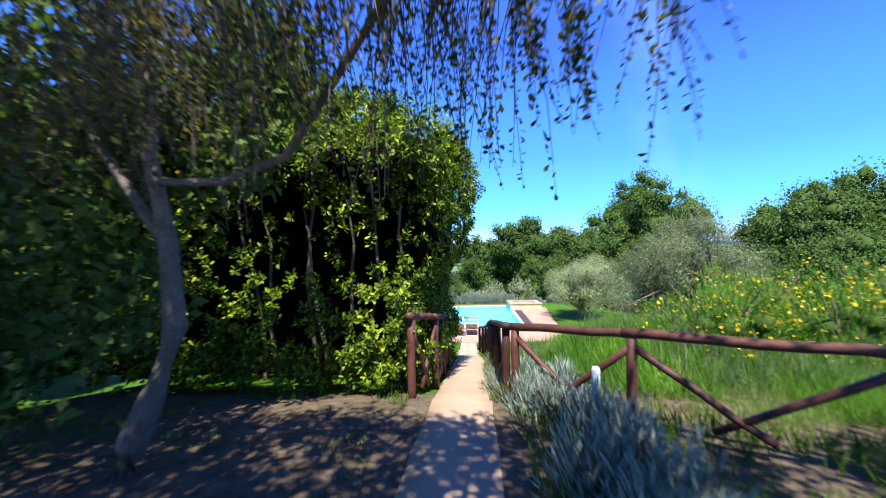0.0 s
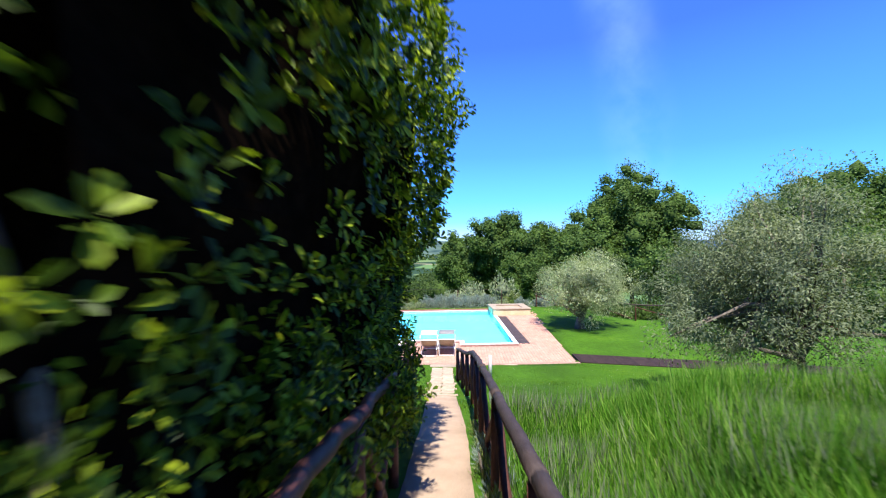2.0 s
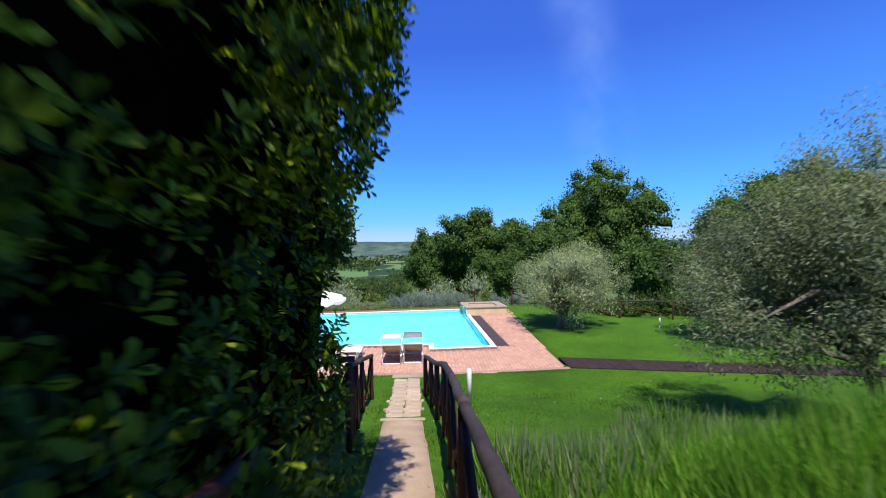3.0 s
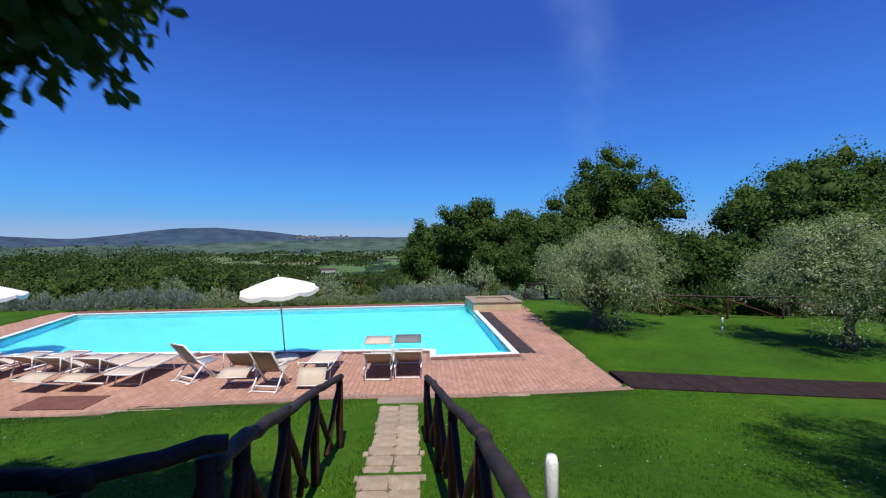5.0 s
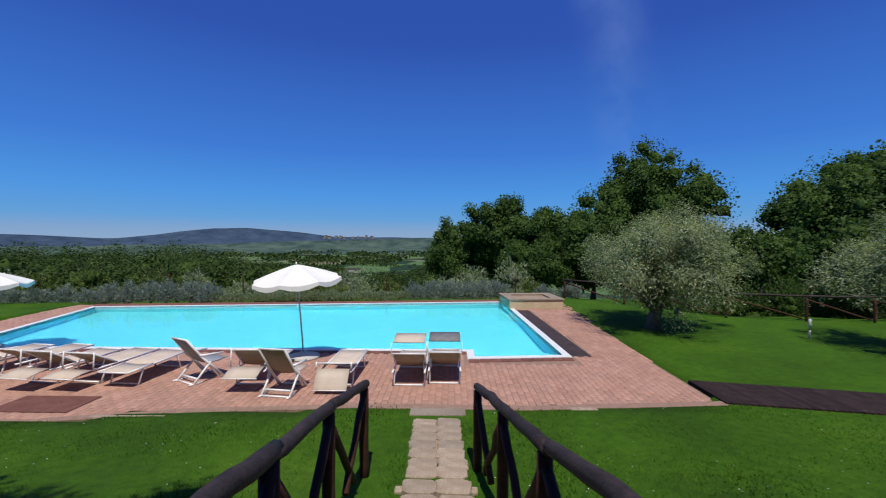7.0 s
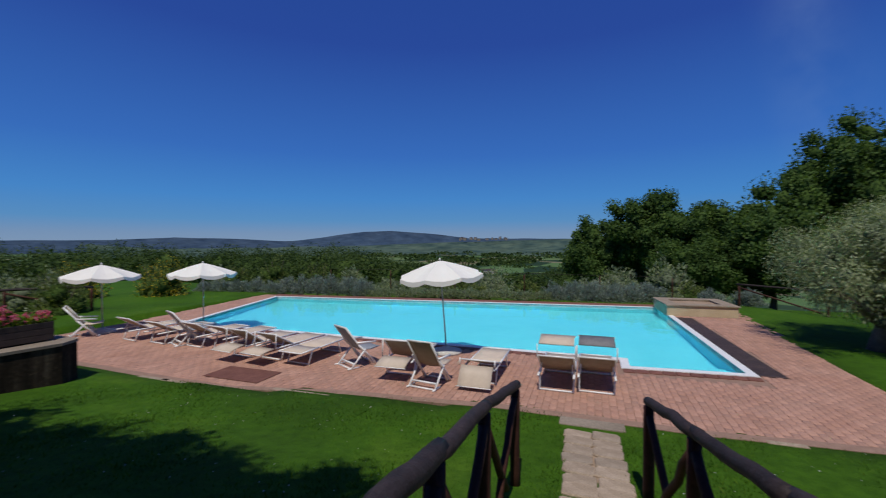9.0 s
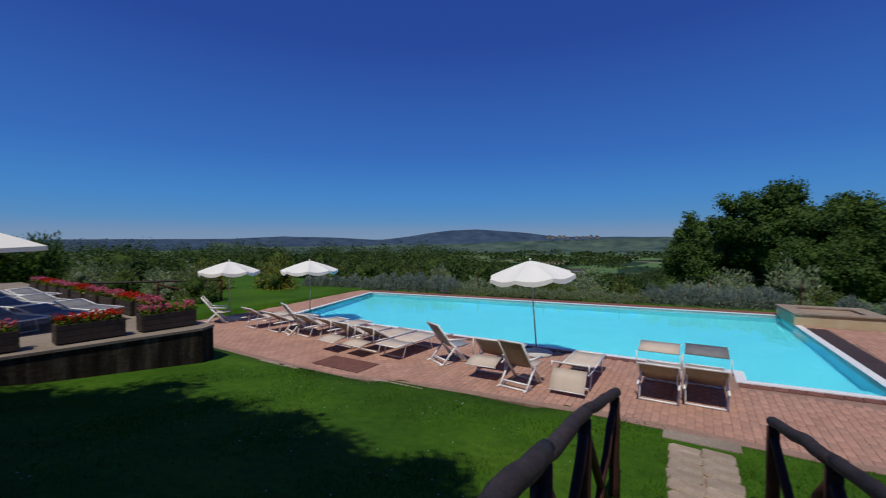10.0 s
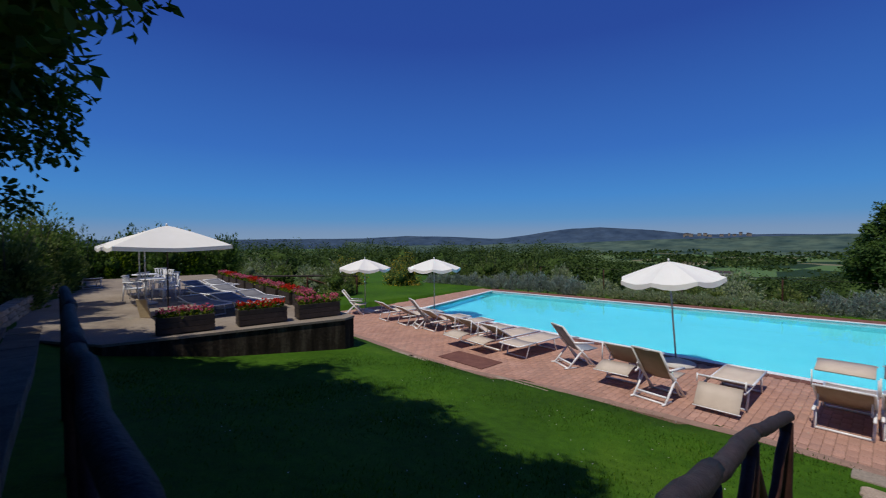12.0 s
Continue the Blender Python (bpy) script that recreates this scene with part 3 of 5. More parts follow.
def stone_slab(seed, w, l, h=0.09):
    r = random.Random(seed)
    bm = bmesh.new()
    n = 8
    pts = []
    for cx, cy in ((-1, -1), (1, -1), (1, 1), (-1, 1)):
        k1, k2 = r.uniform(0.06, 0.2), r.uniform(0.06, 0.2)
        x, y = cx * w / 2 * r.uniform(0.93, 1.0), cy * l / 2 * r.uniform(0.93, 1.0)
        if cx * cy > 0:
            pts += [(x, y - cy * l * k1), (x - cx * w * k2, y)] if (cx > 0) else [(x, y - cy * l * k1), (x - cx * w * k2, y)]
        else:
            pts += [(x - cx * w * k2, y), (x, y - cy * l * k1)]
    lo = [bm.verts.new((*p, -h)) for p in pts]
    mid = [bm.verts.new((*p, -0.012)) for p in pts]
    top = [bm.verts.new((p[0] * 0.95, p[1] * 0.93, r.uniform(-0.004, 0.004))) for p in pts]
    bm.faces.new(top)
    for a, b2 in ((lo, mid), (mid, top)):
        for k in range(n):
            bm.faces.new((a[k], a[(k + 1) % n], b2[(k + 1) % n], b2[k]))
    me = bpy.data.meshes.new("stone")
    bm.to_mesh(me)
    bm.free()
    me.materials.append(M_STONE)
    return me


STONES = [stone_slab(s, 0.41, 0.27) for s in range(5)]
y, k = 17.1, 0
while y < 21.35:
    drop = math.floor((y - 17) / 0.95) * 0.95 + 17.0
    z = path_z(drop + 0.5) + 0.05 if y < 19.4 else path_z(y) + 0.035
    for s in (-1, 1):
        ob = new("stone", STONES[(k * 2 + (s > 0)) % 5])
        ob.parent = path
        ob.matrix_basis = pose(path_x(y) + s * 0.205 + random.uniform(-0.02, 0.02), y + random.uniform(-0.02, 0.02), z, random.uniform(-1, 1), random.uniform(-1, 1), random.uniform(-4, 4))
    y += 0.285
    k += 1
for y in (17.0, 17.95, 18.9):
    part("riser", boxed(path_x(y) - 0.48, path_x(y) + 0.48, y - 0.09, y + 0.03, path_z(y) - 0.25, path_z(y) + 0.055, bev=0.02), M_STONE, path, "worn stone step edge")


# the travertine tone darkened for the deep shade over this way
M_WAY = simple("shaded_flagstone", (0.12, 0.095, 0.07), (0.20, 0.165, 0.125), 2.5, 0.9, 0, 0.4, 40, 0.15, 0.15)

# ---- paved way from the path to the terrace ----
way = thing("pavement_way", "tan paved way, coloured darker for shade, behind the shaded log fence", "pavement", kind="structure")
for k in range(15):
    x = -0.6 - k * 0.95
    for row in range(2):
        y = 12.97 + row * 0.62 + 0.03 * noise.noise((x, row, 0))
        z = max(ground_z(x + a, y + b2) for a in (-0.45, 0.45) for b2 in (-0.3, 0.3))
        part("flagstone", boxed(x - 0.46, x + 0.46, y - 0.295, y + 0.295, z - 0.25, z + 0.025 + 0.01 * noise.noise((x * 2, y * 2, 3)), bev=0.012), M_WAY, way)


# ---- log fences ----
def log_fence(label, pts, height=1.0, braces=True, zfun=ground_z, r=0.055, both=True, wood=None, rail=None):
    e = thing("log_fence", label, "fence", "rustic log fences")
    wood, rail = wood or M_RAIL, rail or M_RAILTOP
    tops = []
    for x, y in pts:
        z = zfun(x, y)
        tops.append(Vector((x, y, z + height)))
        part("post", log_between((x, y, min(z, ground_z(x, y)) - 0.15), (x, y, z + height - 0.02), r * 1.12, r, 0.1, 4, 0.006), wood, e, "", True)
    for a, b2 in zip(tops, tops[1:]):
        d = (b2 - a).normalized()
        part("top_rail", log_between(a - d * 0.10 + Vector((0, 0, 0.03)), b2 + d * 0.06 + Vector((0, 0, 0.03)), r * (1.0 if r > 0.04 else 0.25), r * (0.9 if r > 0.04 else 0.25), 0.07, 7, 0.014), rail, e, "weathered log", True)
        if braces:
            la, lb = Vector((a.x, a.y, a.z - height + 0.1)), Vector((b2.x, b2.y, b2.z - height + 0.1))
            mid = a.lerp(b2, 0.5) - Vector((0, 0, height * 0.95))
            part("brace", log_between(a - Vector((0, 0, 0.1)), la.lerp(lb, 0.62 if both else 0.95), r * 0.75, r * 0.7, 0.12, 4), wood, e, "", True)
            if both:
                part("brace", log_between(b2 - Vector((0, 0, 0.1)), la.lerp(lb, 0.38), r * 0.75, r * 0.7, 0.12, 4), wood, e, "", True)
    return e


def on_path(x, y):
    return path_z(y) + float(np.interp(y, [5, 13, 15.3, 19.5], [0, 0.15, 0.22, 0.05]))


log_fence("dark log handrail beside the sandy path", [(1.66, 5.42), (1.61, 7.5), (1.58, 9.6), (1.55, 11.7), (1.53, 13.6), (1.50, 15.3), (1.39, 16.9), (1.27, 18.2), (1.11, 19.55)], 1.02, zfun=on_path)
log_fence("dark log handrail at the foot of the path", [(-0.33, 19.3), (-0.33, 17.8), (-0.20, 16.3), (-0.06, 15.1), (0.00, 14.62)], 1.08, zfun=on_path)
log_fence("dark log fence in the shade above the lawn", [(0.0, 14.56), (-0.45, 14.29), (-2.4, 14.26), (-4.1, 14.26), (-5.8, 14.25)], 1.0, zfun=lambda x, y: 1.46, r=0.047)
log_fence("reddish log rail half hidden in the hedge", [(0.34, 5.40), (0.56, 6.40), (0.50, 8.2), (0.45, 10.0)], 1.14, zfun=on_path, wood=M_REDLOG, rail=M_REDLOG)
log_fence("reddish-brown log fence along the meadow", [(1.78, 5.32), (2.95, 4.3), (4.5, 3.05), (6.2, 1.7)], 0.96, zfun=lambda x, y: path_z(y) + 0.05, wood=M_REDLOG, rail=M_REDLOG)
log_fence("brown log fence at the garden edge", [(6.9, 36.8), (9.2, 34.6), (11.9, 31.2), (14.5, 30.5), (16.9, 30.3), (20.0, 30.2), (23.0, 29.6)], 0.95, both=False, r=0.045)
log_fence("brown log fence behind the lawn", [(-24.5, 22.6), (-22.2, 24.6), (-20.2, 26.6)], 1.0, both=False)
log_fence("thin dark post fence behind the pool", [(-15.0, 37.0), (-11.0, 37.4), (-7.0, 37.8), (-3.0, 38.2), (1.0, 38.6), (4.5, 38.6)], 1.25, False, r=0.03)

# ---- terrace ----
TZ = 0.88
terrace = thing("terrace", "raised grey concrete terrace with a dark mossy wall", "terrace", kind="structure")
tpts = [(-9.8, 19.95), (-10.0, 20.35), (-30.0, 21.6), (-31.0, 13.2), (-13.6, 13.0), (-10.74, 14.84)]
part("terrace_top", slab([tuple(p) for p in inset(tpts, 0.20)], TZ - 0.2, TZ), M_TERRACE, terrace)
part("wall_retaining", slab(inset(tpts, 0.02), -0.6, TZ - 0.05), M_WALL, terrace, "dark stained retaining wall")
part("wall_cap", ring(tpts, inset(tpts, 0.22), TZ - 0.045, TZ + 0.012), M_TERRACE, terrace, "worn wall capping")


def low_wall():
    """Dry low wall of rough stones beside the terrace."""
    e = thing("wall_low", "low rough stone wall beside the terrace", "wall", kind="structure")
    shapes = []
    for k in range(6):
        rr = random.Random(k)
        bm = bmesh.new()
        box(bm, -0.24, 0.24, -0.17, 0.17, 0, 0.15, bev=0.03)
        for v in bm.verts:
            v.co += Vector((rr.uniform(-0.02, 0.02), rr.uniform(-0.02, 0.02), rr.uniform(-0.015, 0.015)))
        me = bpy.data.meshes.new("stone")
        bm.to_mesh(me)
        bm.free()
        me.materials.append(M_STONE)
        shapes.append(me)
    pts = [(-13.2, 12.9), (-20.9, 13.75), (-29.0, 15.1)]
    for a, b2 in zip(pts, pts[1:]):
        a, b2 = Vector(a), Vector(b2)
        L = (b2 - a).length
        ang = math.degrees(math.atan2((b2 - a).y, (b2 - a).x))
        for c in range(3):
            n = int(L / 0.5)
            for k in range(n):
                q = a.lerp(b2, (k + 0.5 * (c % 2) + 0.5) / (n + 0.5))
                ob = new("stone", shapes[(k * 7 + c) % 6])
                ob.parent = e
                ob.matrix_basis = pose(q.x, q.y, TZ + 0.155 * c, 0, 0, ang + random.uniform(-3, 3))


low_wall()


def far_house(x, y, z, w, d, h, rot, wall_mat):
    e = thing("farmhouse", "pale distant farmhouse with terracotta roof on the hillside", "house", "distant farmhouses", at=(x, y, z), rot=rot)
    part("wall", boxed(-w / 2, w / 2, -d / 2, d / 2, -6, h), wall_mat, e)
    bm = bmesh.new()
    v = [bm.verts.new(c) for c in ((-w / 2 - 0.6, -d / 2 - 0.6, h), (w / 2 + 0.6, -d / 2 - 0.6, h), (w / 2 + 0.6, d / 2 + 0.6, h), (-w / 2 - 0.6, d / 2 + 0.6, h), (-w / 2 - 0.6, 0, h + d * 0.3), (w / 2 + 0.6, 0, h + d * 0.3))]
    for f in ((0, 1, 5, 4), (2, 3, 4, 5), (0, 4, 3), (1, 2, 5), (0, 3, 2, 1)):
        bm.faces.new([v[k] for k in f])
    part("roof", bm, M_MATDARK, e)


hr = random.Random(3)
for k in range(14):
    a = radians(hr.uniform(10.5, 17.5))
    dist = 2580 + hr.uniform(-30, 60)
    far_house(-math.sin(a) * dist, 14 + math.cos(a) * dist, 20 + hr.uniform(-3, 5), hr.uniform(8, 18), hr.uniform(7, 11), hr.uniform(4, 9), hr.uniform(-40, 40), M_TERRACE)
for ang, dist in ((13.2, 760), (26, 900), (31, 1050)):
    a = radians(ang)
    x, y = -math.sin(a) * dist, 14 + math.cos(a) * dist
    far_house(x, y, ground_z(x, y) + 1, 24, 9, 5, 10, M_CONC)


# ---- plants ----
def tree(name, label, category, x, y, h, rad, mat, bark, ncl, per, leaf, trunk_r=0.16, lo=0.25, z0=None, rz=None, clump=0.28, narrow=0.45, droop=0.0, limbs=7, lean=(0, 0), group="", seed=0, trunk_top=None, rough=0.55, core=0.5):
    """Tapered trunk, limbs to the clumps, and a crown of leaves gathered in clumps with an uneven outline."""
    r = random.Random(seed + int(x * 13 + y * 7))
    z0 = ground_z(x, y) if z0 is None else z0
    e = thing(name, label, category, group, at=(x, y, z0 - 0.05))
    cz = h * (lo + (1 - lo) / 2)
    rz = h * (1 - lo) / 2
    o = sphere_pts(ncl)
    rr = rng.random((ncl, 1)) ** 0.5
    lump = np.array([0.84 + rough * noise.noise((a * 1.5 + x, b * 1.5 + y, c * 1.5)) + 0.14 * noise.noise((a * 4 + y, b * 4, c * 4)) for a, b, c in o])[:, None]
    cen = o * rr * lump * np.array([[rad, rad, rz]]) + np.array([[lean[0], lean[1], cz]])
    bm = bmesh.new()
    top = trunk_top or h * (lo + 0.25)
    segs = [(lean[0] * (k / 5) ** 1.4 + r.uniform(-0.05, 0.05) * h * 0.15 * (k > 0), lean[1] * (k / 5) ** 1.4 + r.uniform(-0.05, 0.05) * h * 0.15 * (k > 0), top * k / 5) for k in range(6)]
    tube(bm, segs, [trunk_r * (1.35 if k == 0 else 1) * (1 - 0.11 * k) for k in range(6)], 9, 0.25)
    for k in range(limbs):
        c = cen[r.randrange(ncl)]
        s = Vector(segs[r.randrange(2, 6)])
        m = s.lerp(Vector(c), 0.5) + Vector((r.uniform(-1, 1), r.uniform(-1, 1), r.uniform(0, 1))) * rad * 0.12
        tube(bm, [s, m, Vector(c)], [trunk_r * 0.5, trunk_r * 0.3, trunk_r * 0.08], 6, 0.2)
    bmesh.ops.recalc_face_normals(bm, faces=bm.faces[:])
    part("trunk", bm, bark, e, "", True)
    crad = rad * clump * (0.55 + 0.9 * rng.random(ncl))
    p, d = clumps(cen, crad, per)
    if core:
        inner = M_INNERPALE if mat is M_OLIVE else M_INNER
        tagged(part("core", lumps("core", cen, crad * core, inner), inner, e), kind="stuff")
    out = p - np.repeat(cen, per, 0) + 0.12 * (p - np.array([[lean[0], lean[1], cz]])) + np.array([[0, 0, 0.15 * rad * clump]])
    d[:, 2] -= droop
    part("crown", leaves("crown", p, d, leaf * (0.6 + 0.8 * rng.random(len(p))), mat, narrow, 0.2, False, out), mat, e)
    return e


def bush(name, label, category, x, y, h, rx, ry, mat, n, leaf, z0=None, narrow=0.4, up=0.6, group="", bloom=None, bloom_n=0):
    z0 = ground_z(x, y) if z0 is None else z0
    e = thing(name, label, category, group, at=(x, y, z0 - 0.04))
    o = sphere_pts(n)
    o[:, 2] = np.abs(o[:, 2])
    lump = np.array([0.75 + 0.5 * noise.noise((a * 2.2 + x, b * 2.2 + y, c * 2.2)) for a, b, c in o])[:, None]
    p = o * lump * (0.35 + 0.65 * rng.random((n, 1)) ** 0.35) * np.array([[rx, ry, h]])
    d = o + rng.normal(size=o.shape) * 0.5 + np.array([[0, 0, up]])
    part("foliage", leaves("foliage", p, d, leaf * (0.6 + 0.8 * rng.random(n)), mat, narrow, 0.2, False, o + np.array([[0, 0, 0.3]])), mat, e)
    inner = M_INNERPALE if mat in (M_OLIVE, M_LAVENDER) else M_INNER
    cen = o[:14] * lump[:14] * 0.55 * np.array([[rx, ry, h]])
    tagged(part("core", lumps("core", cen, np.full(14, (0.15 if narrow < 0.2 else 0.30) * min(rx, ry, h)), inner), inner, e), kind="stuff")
    bm = bmesh.new()
    for k in range(5):
        a = 2 * math.pi * k / 5
        tube(bm, [(0, 0, 0), (math.cos(a) * rx * 0.3, math.sin(a) * ry * 0.3, h * 0.4), (math.cos(a) * rx * 0.55, math.sin(a) * ry * 0.55, h * 0.75)], [0.03, 0.02, 0.008], 5)
    part("branch", bm, M_BARK, e)
    if bloom:
        q = o[:bloom_n] * lump[:bloom_n] * np.array([[rx, ry, h]]) * (0.85 + 0.2 * rng.random((bloom_n, 1)))
        part("blossom", leaves("blossom", q, rng.normal(size=q.shape), 0.03 + 0.045 * rng.random(bloom_n), bloom, 0.9), bloom, e)
    return e


def hedge():
    """A tall clipped evergreen hedge that leans over the path: dark inside, glossy leaf rosettes outside."""
    e = thing("hedge", "tall glossy dark-green evergreen hedge overhanging the path", "hedge", at=(0, 0, 0))
    x0, x1, y0, y1 = -7.2, 0.92, 5.4, 12.5

    def zt(y):
        return np.interp(y, [5, 6.5, 8.5, 13], [6.95, 7.25, 7.7, 7.8])

    def zb(y):
        return np.interp(y, [5, 8, 12, 14], [3.0, 2.45, 1.7, 1.2])

    def surface(n, side):
        u, w = rng.random(n), rng.random(n)
        x, y = x0 + (x1 - x0) * u, y0 + (y1 - y0) * w
        if side == "right":
            x, y, t = np.full(n, x1), y0 + (y1 - y0) * w, u
        elif side == "front":
            y, t = np.full(n, y0), w
        elif side == "back":
            y, t = np.full(n, y1), w
        else:
            t = np.ones(n)
        z = zb(y) + (zt(y) - zb(y)) * t
        p = np.stack([x, y, z], 1)
        rad = 1.0
        core = np.stack([np.clip(x, x0 + rad, x1 - rad), np.clip(y, y0 + rad, y1 - rad), np.minimum(z, zt(y) - rad)], 1)
        d = unit(p - core)
        lump = np.array([noise.noise((a * 1.1, b * 1.1, c * 1.1)) + 0.6 * noise.noise((a * 3, b * 3, c * 3)) for a, b, c in p])[:, None]
        under = np.clip((zb(y) + 0.9 - z) / 0.9, 0, 1)[:, None]          # drawn in towards the foot
        deepest = {"right": 0.30, "front": 0.72}.get(side, 0.0)                # thin middle under the bulging crown
        mid = 0.57 if side == "front" else 0.46
        ragged = 0.24 * np.array([noise.noise((a * 1.3, c * 1.3, 8)) + 0.5 * noise.noise((a * 3.1, c * 3.1, 2)) for a, b, c in p])
        hollow = deepest * np.exp(-((t + ragged - mid) / 0.24) ** 4)[:, None] * np.clip((x + 3.4 + 2 * ragged) / 1.6, 0, 1)[:, None]
        s = core + d * (rad + 0.16 * lump - 0.2 * under - hollow)
        # the face over the path: foot set back, crown leaning out
        back = np.clip((np.interp(y, [5.4, 9, 12.5], [4.9, 4.9, 4.85]) - s[:, 2]) / 0.6, 0, 1)
        lean = 0.20 * np.clip((s[:, 2] - 4.5) / 0.4, 0, 1) * np.clip((y - 8) / 2, 0, 1)
        s[:, 0] += (lean - 0.36 * back * back * (3 - 2 * back)) * np.clip((s[:, 0] - x1 + 1.3) / 1.0, 0, 1)
        return s, d, lump

    P, D, S, O = [], [], [], []

    def whorl(at, axis, per, least, more):
        """A rosette of leaves round each shoot tip."""
        u = unit(np.cross(axis, rng.normal(size=axis.shape)))
        w = np.cross(axis, u)
        for k in range(per):
            th = 2 * math.pi * k / per + rng.normal(0, 0.25, (len(at), 1))
            spread = 0.55 + 0.35 * (k % 2) + rng.normal(0, 0.15, (len(at), 1))
            dk = np.cos(th) * u + np.sin(th) * w + axis * (1.1 - spread)
            P.append(at + axis * 0.02 * (k % 3) + dk * 0.01)
            D.append(dk)
            S.append(least + more * rng.random(len(at)))
            O.append(axis + rng.normal(0, 0.2, axis.shape))

    for side, n, per in (("right", 5600, 8), ("front", 3700, 9), ("top", 2100, 7), ("back", 1300, 7)):
        s, d, lump = surface(n, side)
        rise = (s[:, 2] - zb(s[:, 1])) / (zt(s[:, 1]) - zb(s[:, 1]))
        bare = {"right": 0.7 * np.exp(-((rise - 0.5) / 0.2) ** 2) * np.clip((10.5 - s[:, 1]) / 2, 0, 1),
                "front": 0.90 * np.exp(-((rise - 0.57 + 0.25 * lump[:, 0]) / 0.22) ** 4) * np.clip((s[:, 0] + 3.4) / 1.6, 0, 1) * np.clip((0.9 - s[:, 0]) / 0.8, 0.3, 1)}.get(side, 0.0)
        keep = rng.random(n) < (1 - bare) * np.clip(0.66 + 1.7 * lump[:, 0], 0.08 if side == "front" else 0.2, 1)
        s, d = s[keep], d[keep]
        deep = (rng.random((len(s), 1)) ** 2.2) * 0.55
        s = s - d * deep
        axis = unit(d + rng.normal(size=d.shape) * 0.5 + np.array([[0, 0, 0.4]]))
        whorl(s, axis, per, 0.075 if side == "front" else 0.06, 0.055)
    # longer shoots that stick out of the clipped faces
    for side, n, reach in (("right", 160, 0.22), ("front", 300, 0.34), ("top", 190, 0.3)):
        s, d, lump = surface(n, side)
        if side == "front":
            rise = (s[:, 2] - zb(s[:, 1])) / (zt(s[:, 1]) - zb(s[:, 1]))
            clear = (np.abs(rise - 0.57) > 0.2) | (rng.random(n) < 0.25)
            s, d = s[clear], d[clear]
        if side == "right":
            clear = (s[:, 2] < 3.9) | (s[:, 2] > 5.9) | (s[:, 1] > 9.5)
            s, d = s[clear], d[clear]
        axis = unit(d + np.array([[0, 0, 0.9]]) + rng.normal(size=d.shape) * 0.3)
        for k in range(3):
            whorl(s + axis * reach * (k + 1) / 3, axis, 6, 0.07 - 0.006 * k, 0.05)
    part("foliage", leaves("foliage", np.concatenate(P), np.concatenate(D), np.concatenate(S), M_HEDGE, 0.42, 0.14, True, np.concatenate(O)), M_HEDGE, e)
    # near-black core that stands in for the shade inside the hedge
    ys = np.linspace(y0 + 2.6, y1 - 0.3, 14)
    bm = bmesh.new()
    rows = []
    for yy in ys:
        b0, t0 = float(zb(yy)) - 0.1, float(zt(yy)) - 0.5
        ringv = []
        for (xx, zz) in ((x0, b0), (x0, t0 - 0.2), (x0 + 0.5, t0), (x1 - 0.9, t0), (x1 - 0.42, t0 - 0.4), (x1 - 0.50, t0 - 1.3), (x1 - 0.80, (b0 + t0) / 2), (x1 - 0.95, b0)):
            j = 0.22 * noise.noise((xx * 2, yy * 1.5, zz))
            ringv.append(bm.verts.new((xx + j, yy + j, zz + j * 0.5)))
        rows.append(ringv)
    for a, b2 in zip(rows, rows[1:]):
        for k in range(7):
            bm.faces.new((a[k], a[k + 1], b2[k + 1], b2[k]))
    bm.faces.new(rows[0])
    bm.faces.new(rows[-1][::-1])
    for (xa, xb, za, zc) in ((x1 - 0.85, x1 - 0.55, 3.0, 6.0), (x0 + 0.4, x1 - 0.6, 6.05, 6.5)):       # near-black shade sheets behind the face and in the crown in front
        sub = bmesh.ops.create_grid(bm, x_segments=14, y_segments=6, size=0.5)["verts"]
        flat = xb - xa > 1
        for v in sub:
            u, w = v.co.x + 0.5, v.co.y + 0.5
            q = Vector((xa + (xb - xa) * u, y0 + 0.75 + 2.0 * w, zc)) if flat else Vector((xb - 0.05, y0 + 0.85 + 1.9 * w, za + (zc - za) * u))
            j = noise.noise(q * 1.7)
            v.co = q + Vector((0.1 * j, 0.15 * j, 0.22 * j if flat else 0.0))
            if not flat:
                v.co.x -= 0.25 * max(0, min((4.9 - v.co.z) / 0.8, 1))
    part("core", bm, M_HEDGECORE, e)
    for k in range(7):
        xx, yy = -2.7 + 0.46 * k + random.uniform(-0.15, 0.15), random.uniform(6.5, 7.3)
        b0 = float(zb(yy))
        bm = bmesh.new()
        pts = [(xx + random.uniform(-0.16, 0.16) * (j > 0), yy - 0.10 * j + random.uniform(-0.1, 0.1), b0 - 0.1 + 0.65 * j) for j in range(7)]
        tube(bm, pts, [0.045 - 0.005 * j for j in range(7)], 7, 0.25)
        part("stem", bm, M_BARK, e, "", True)
    return e


hedge()


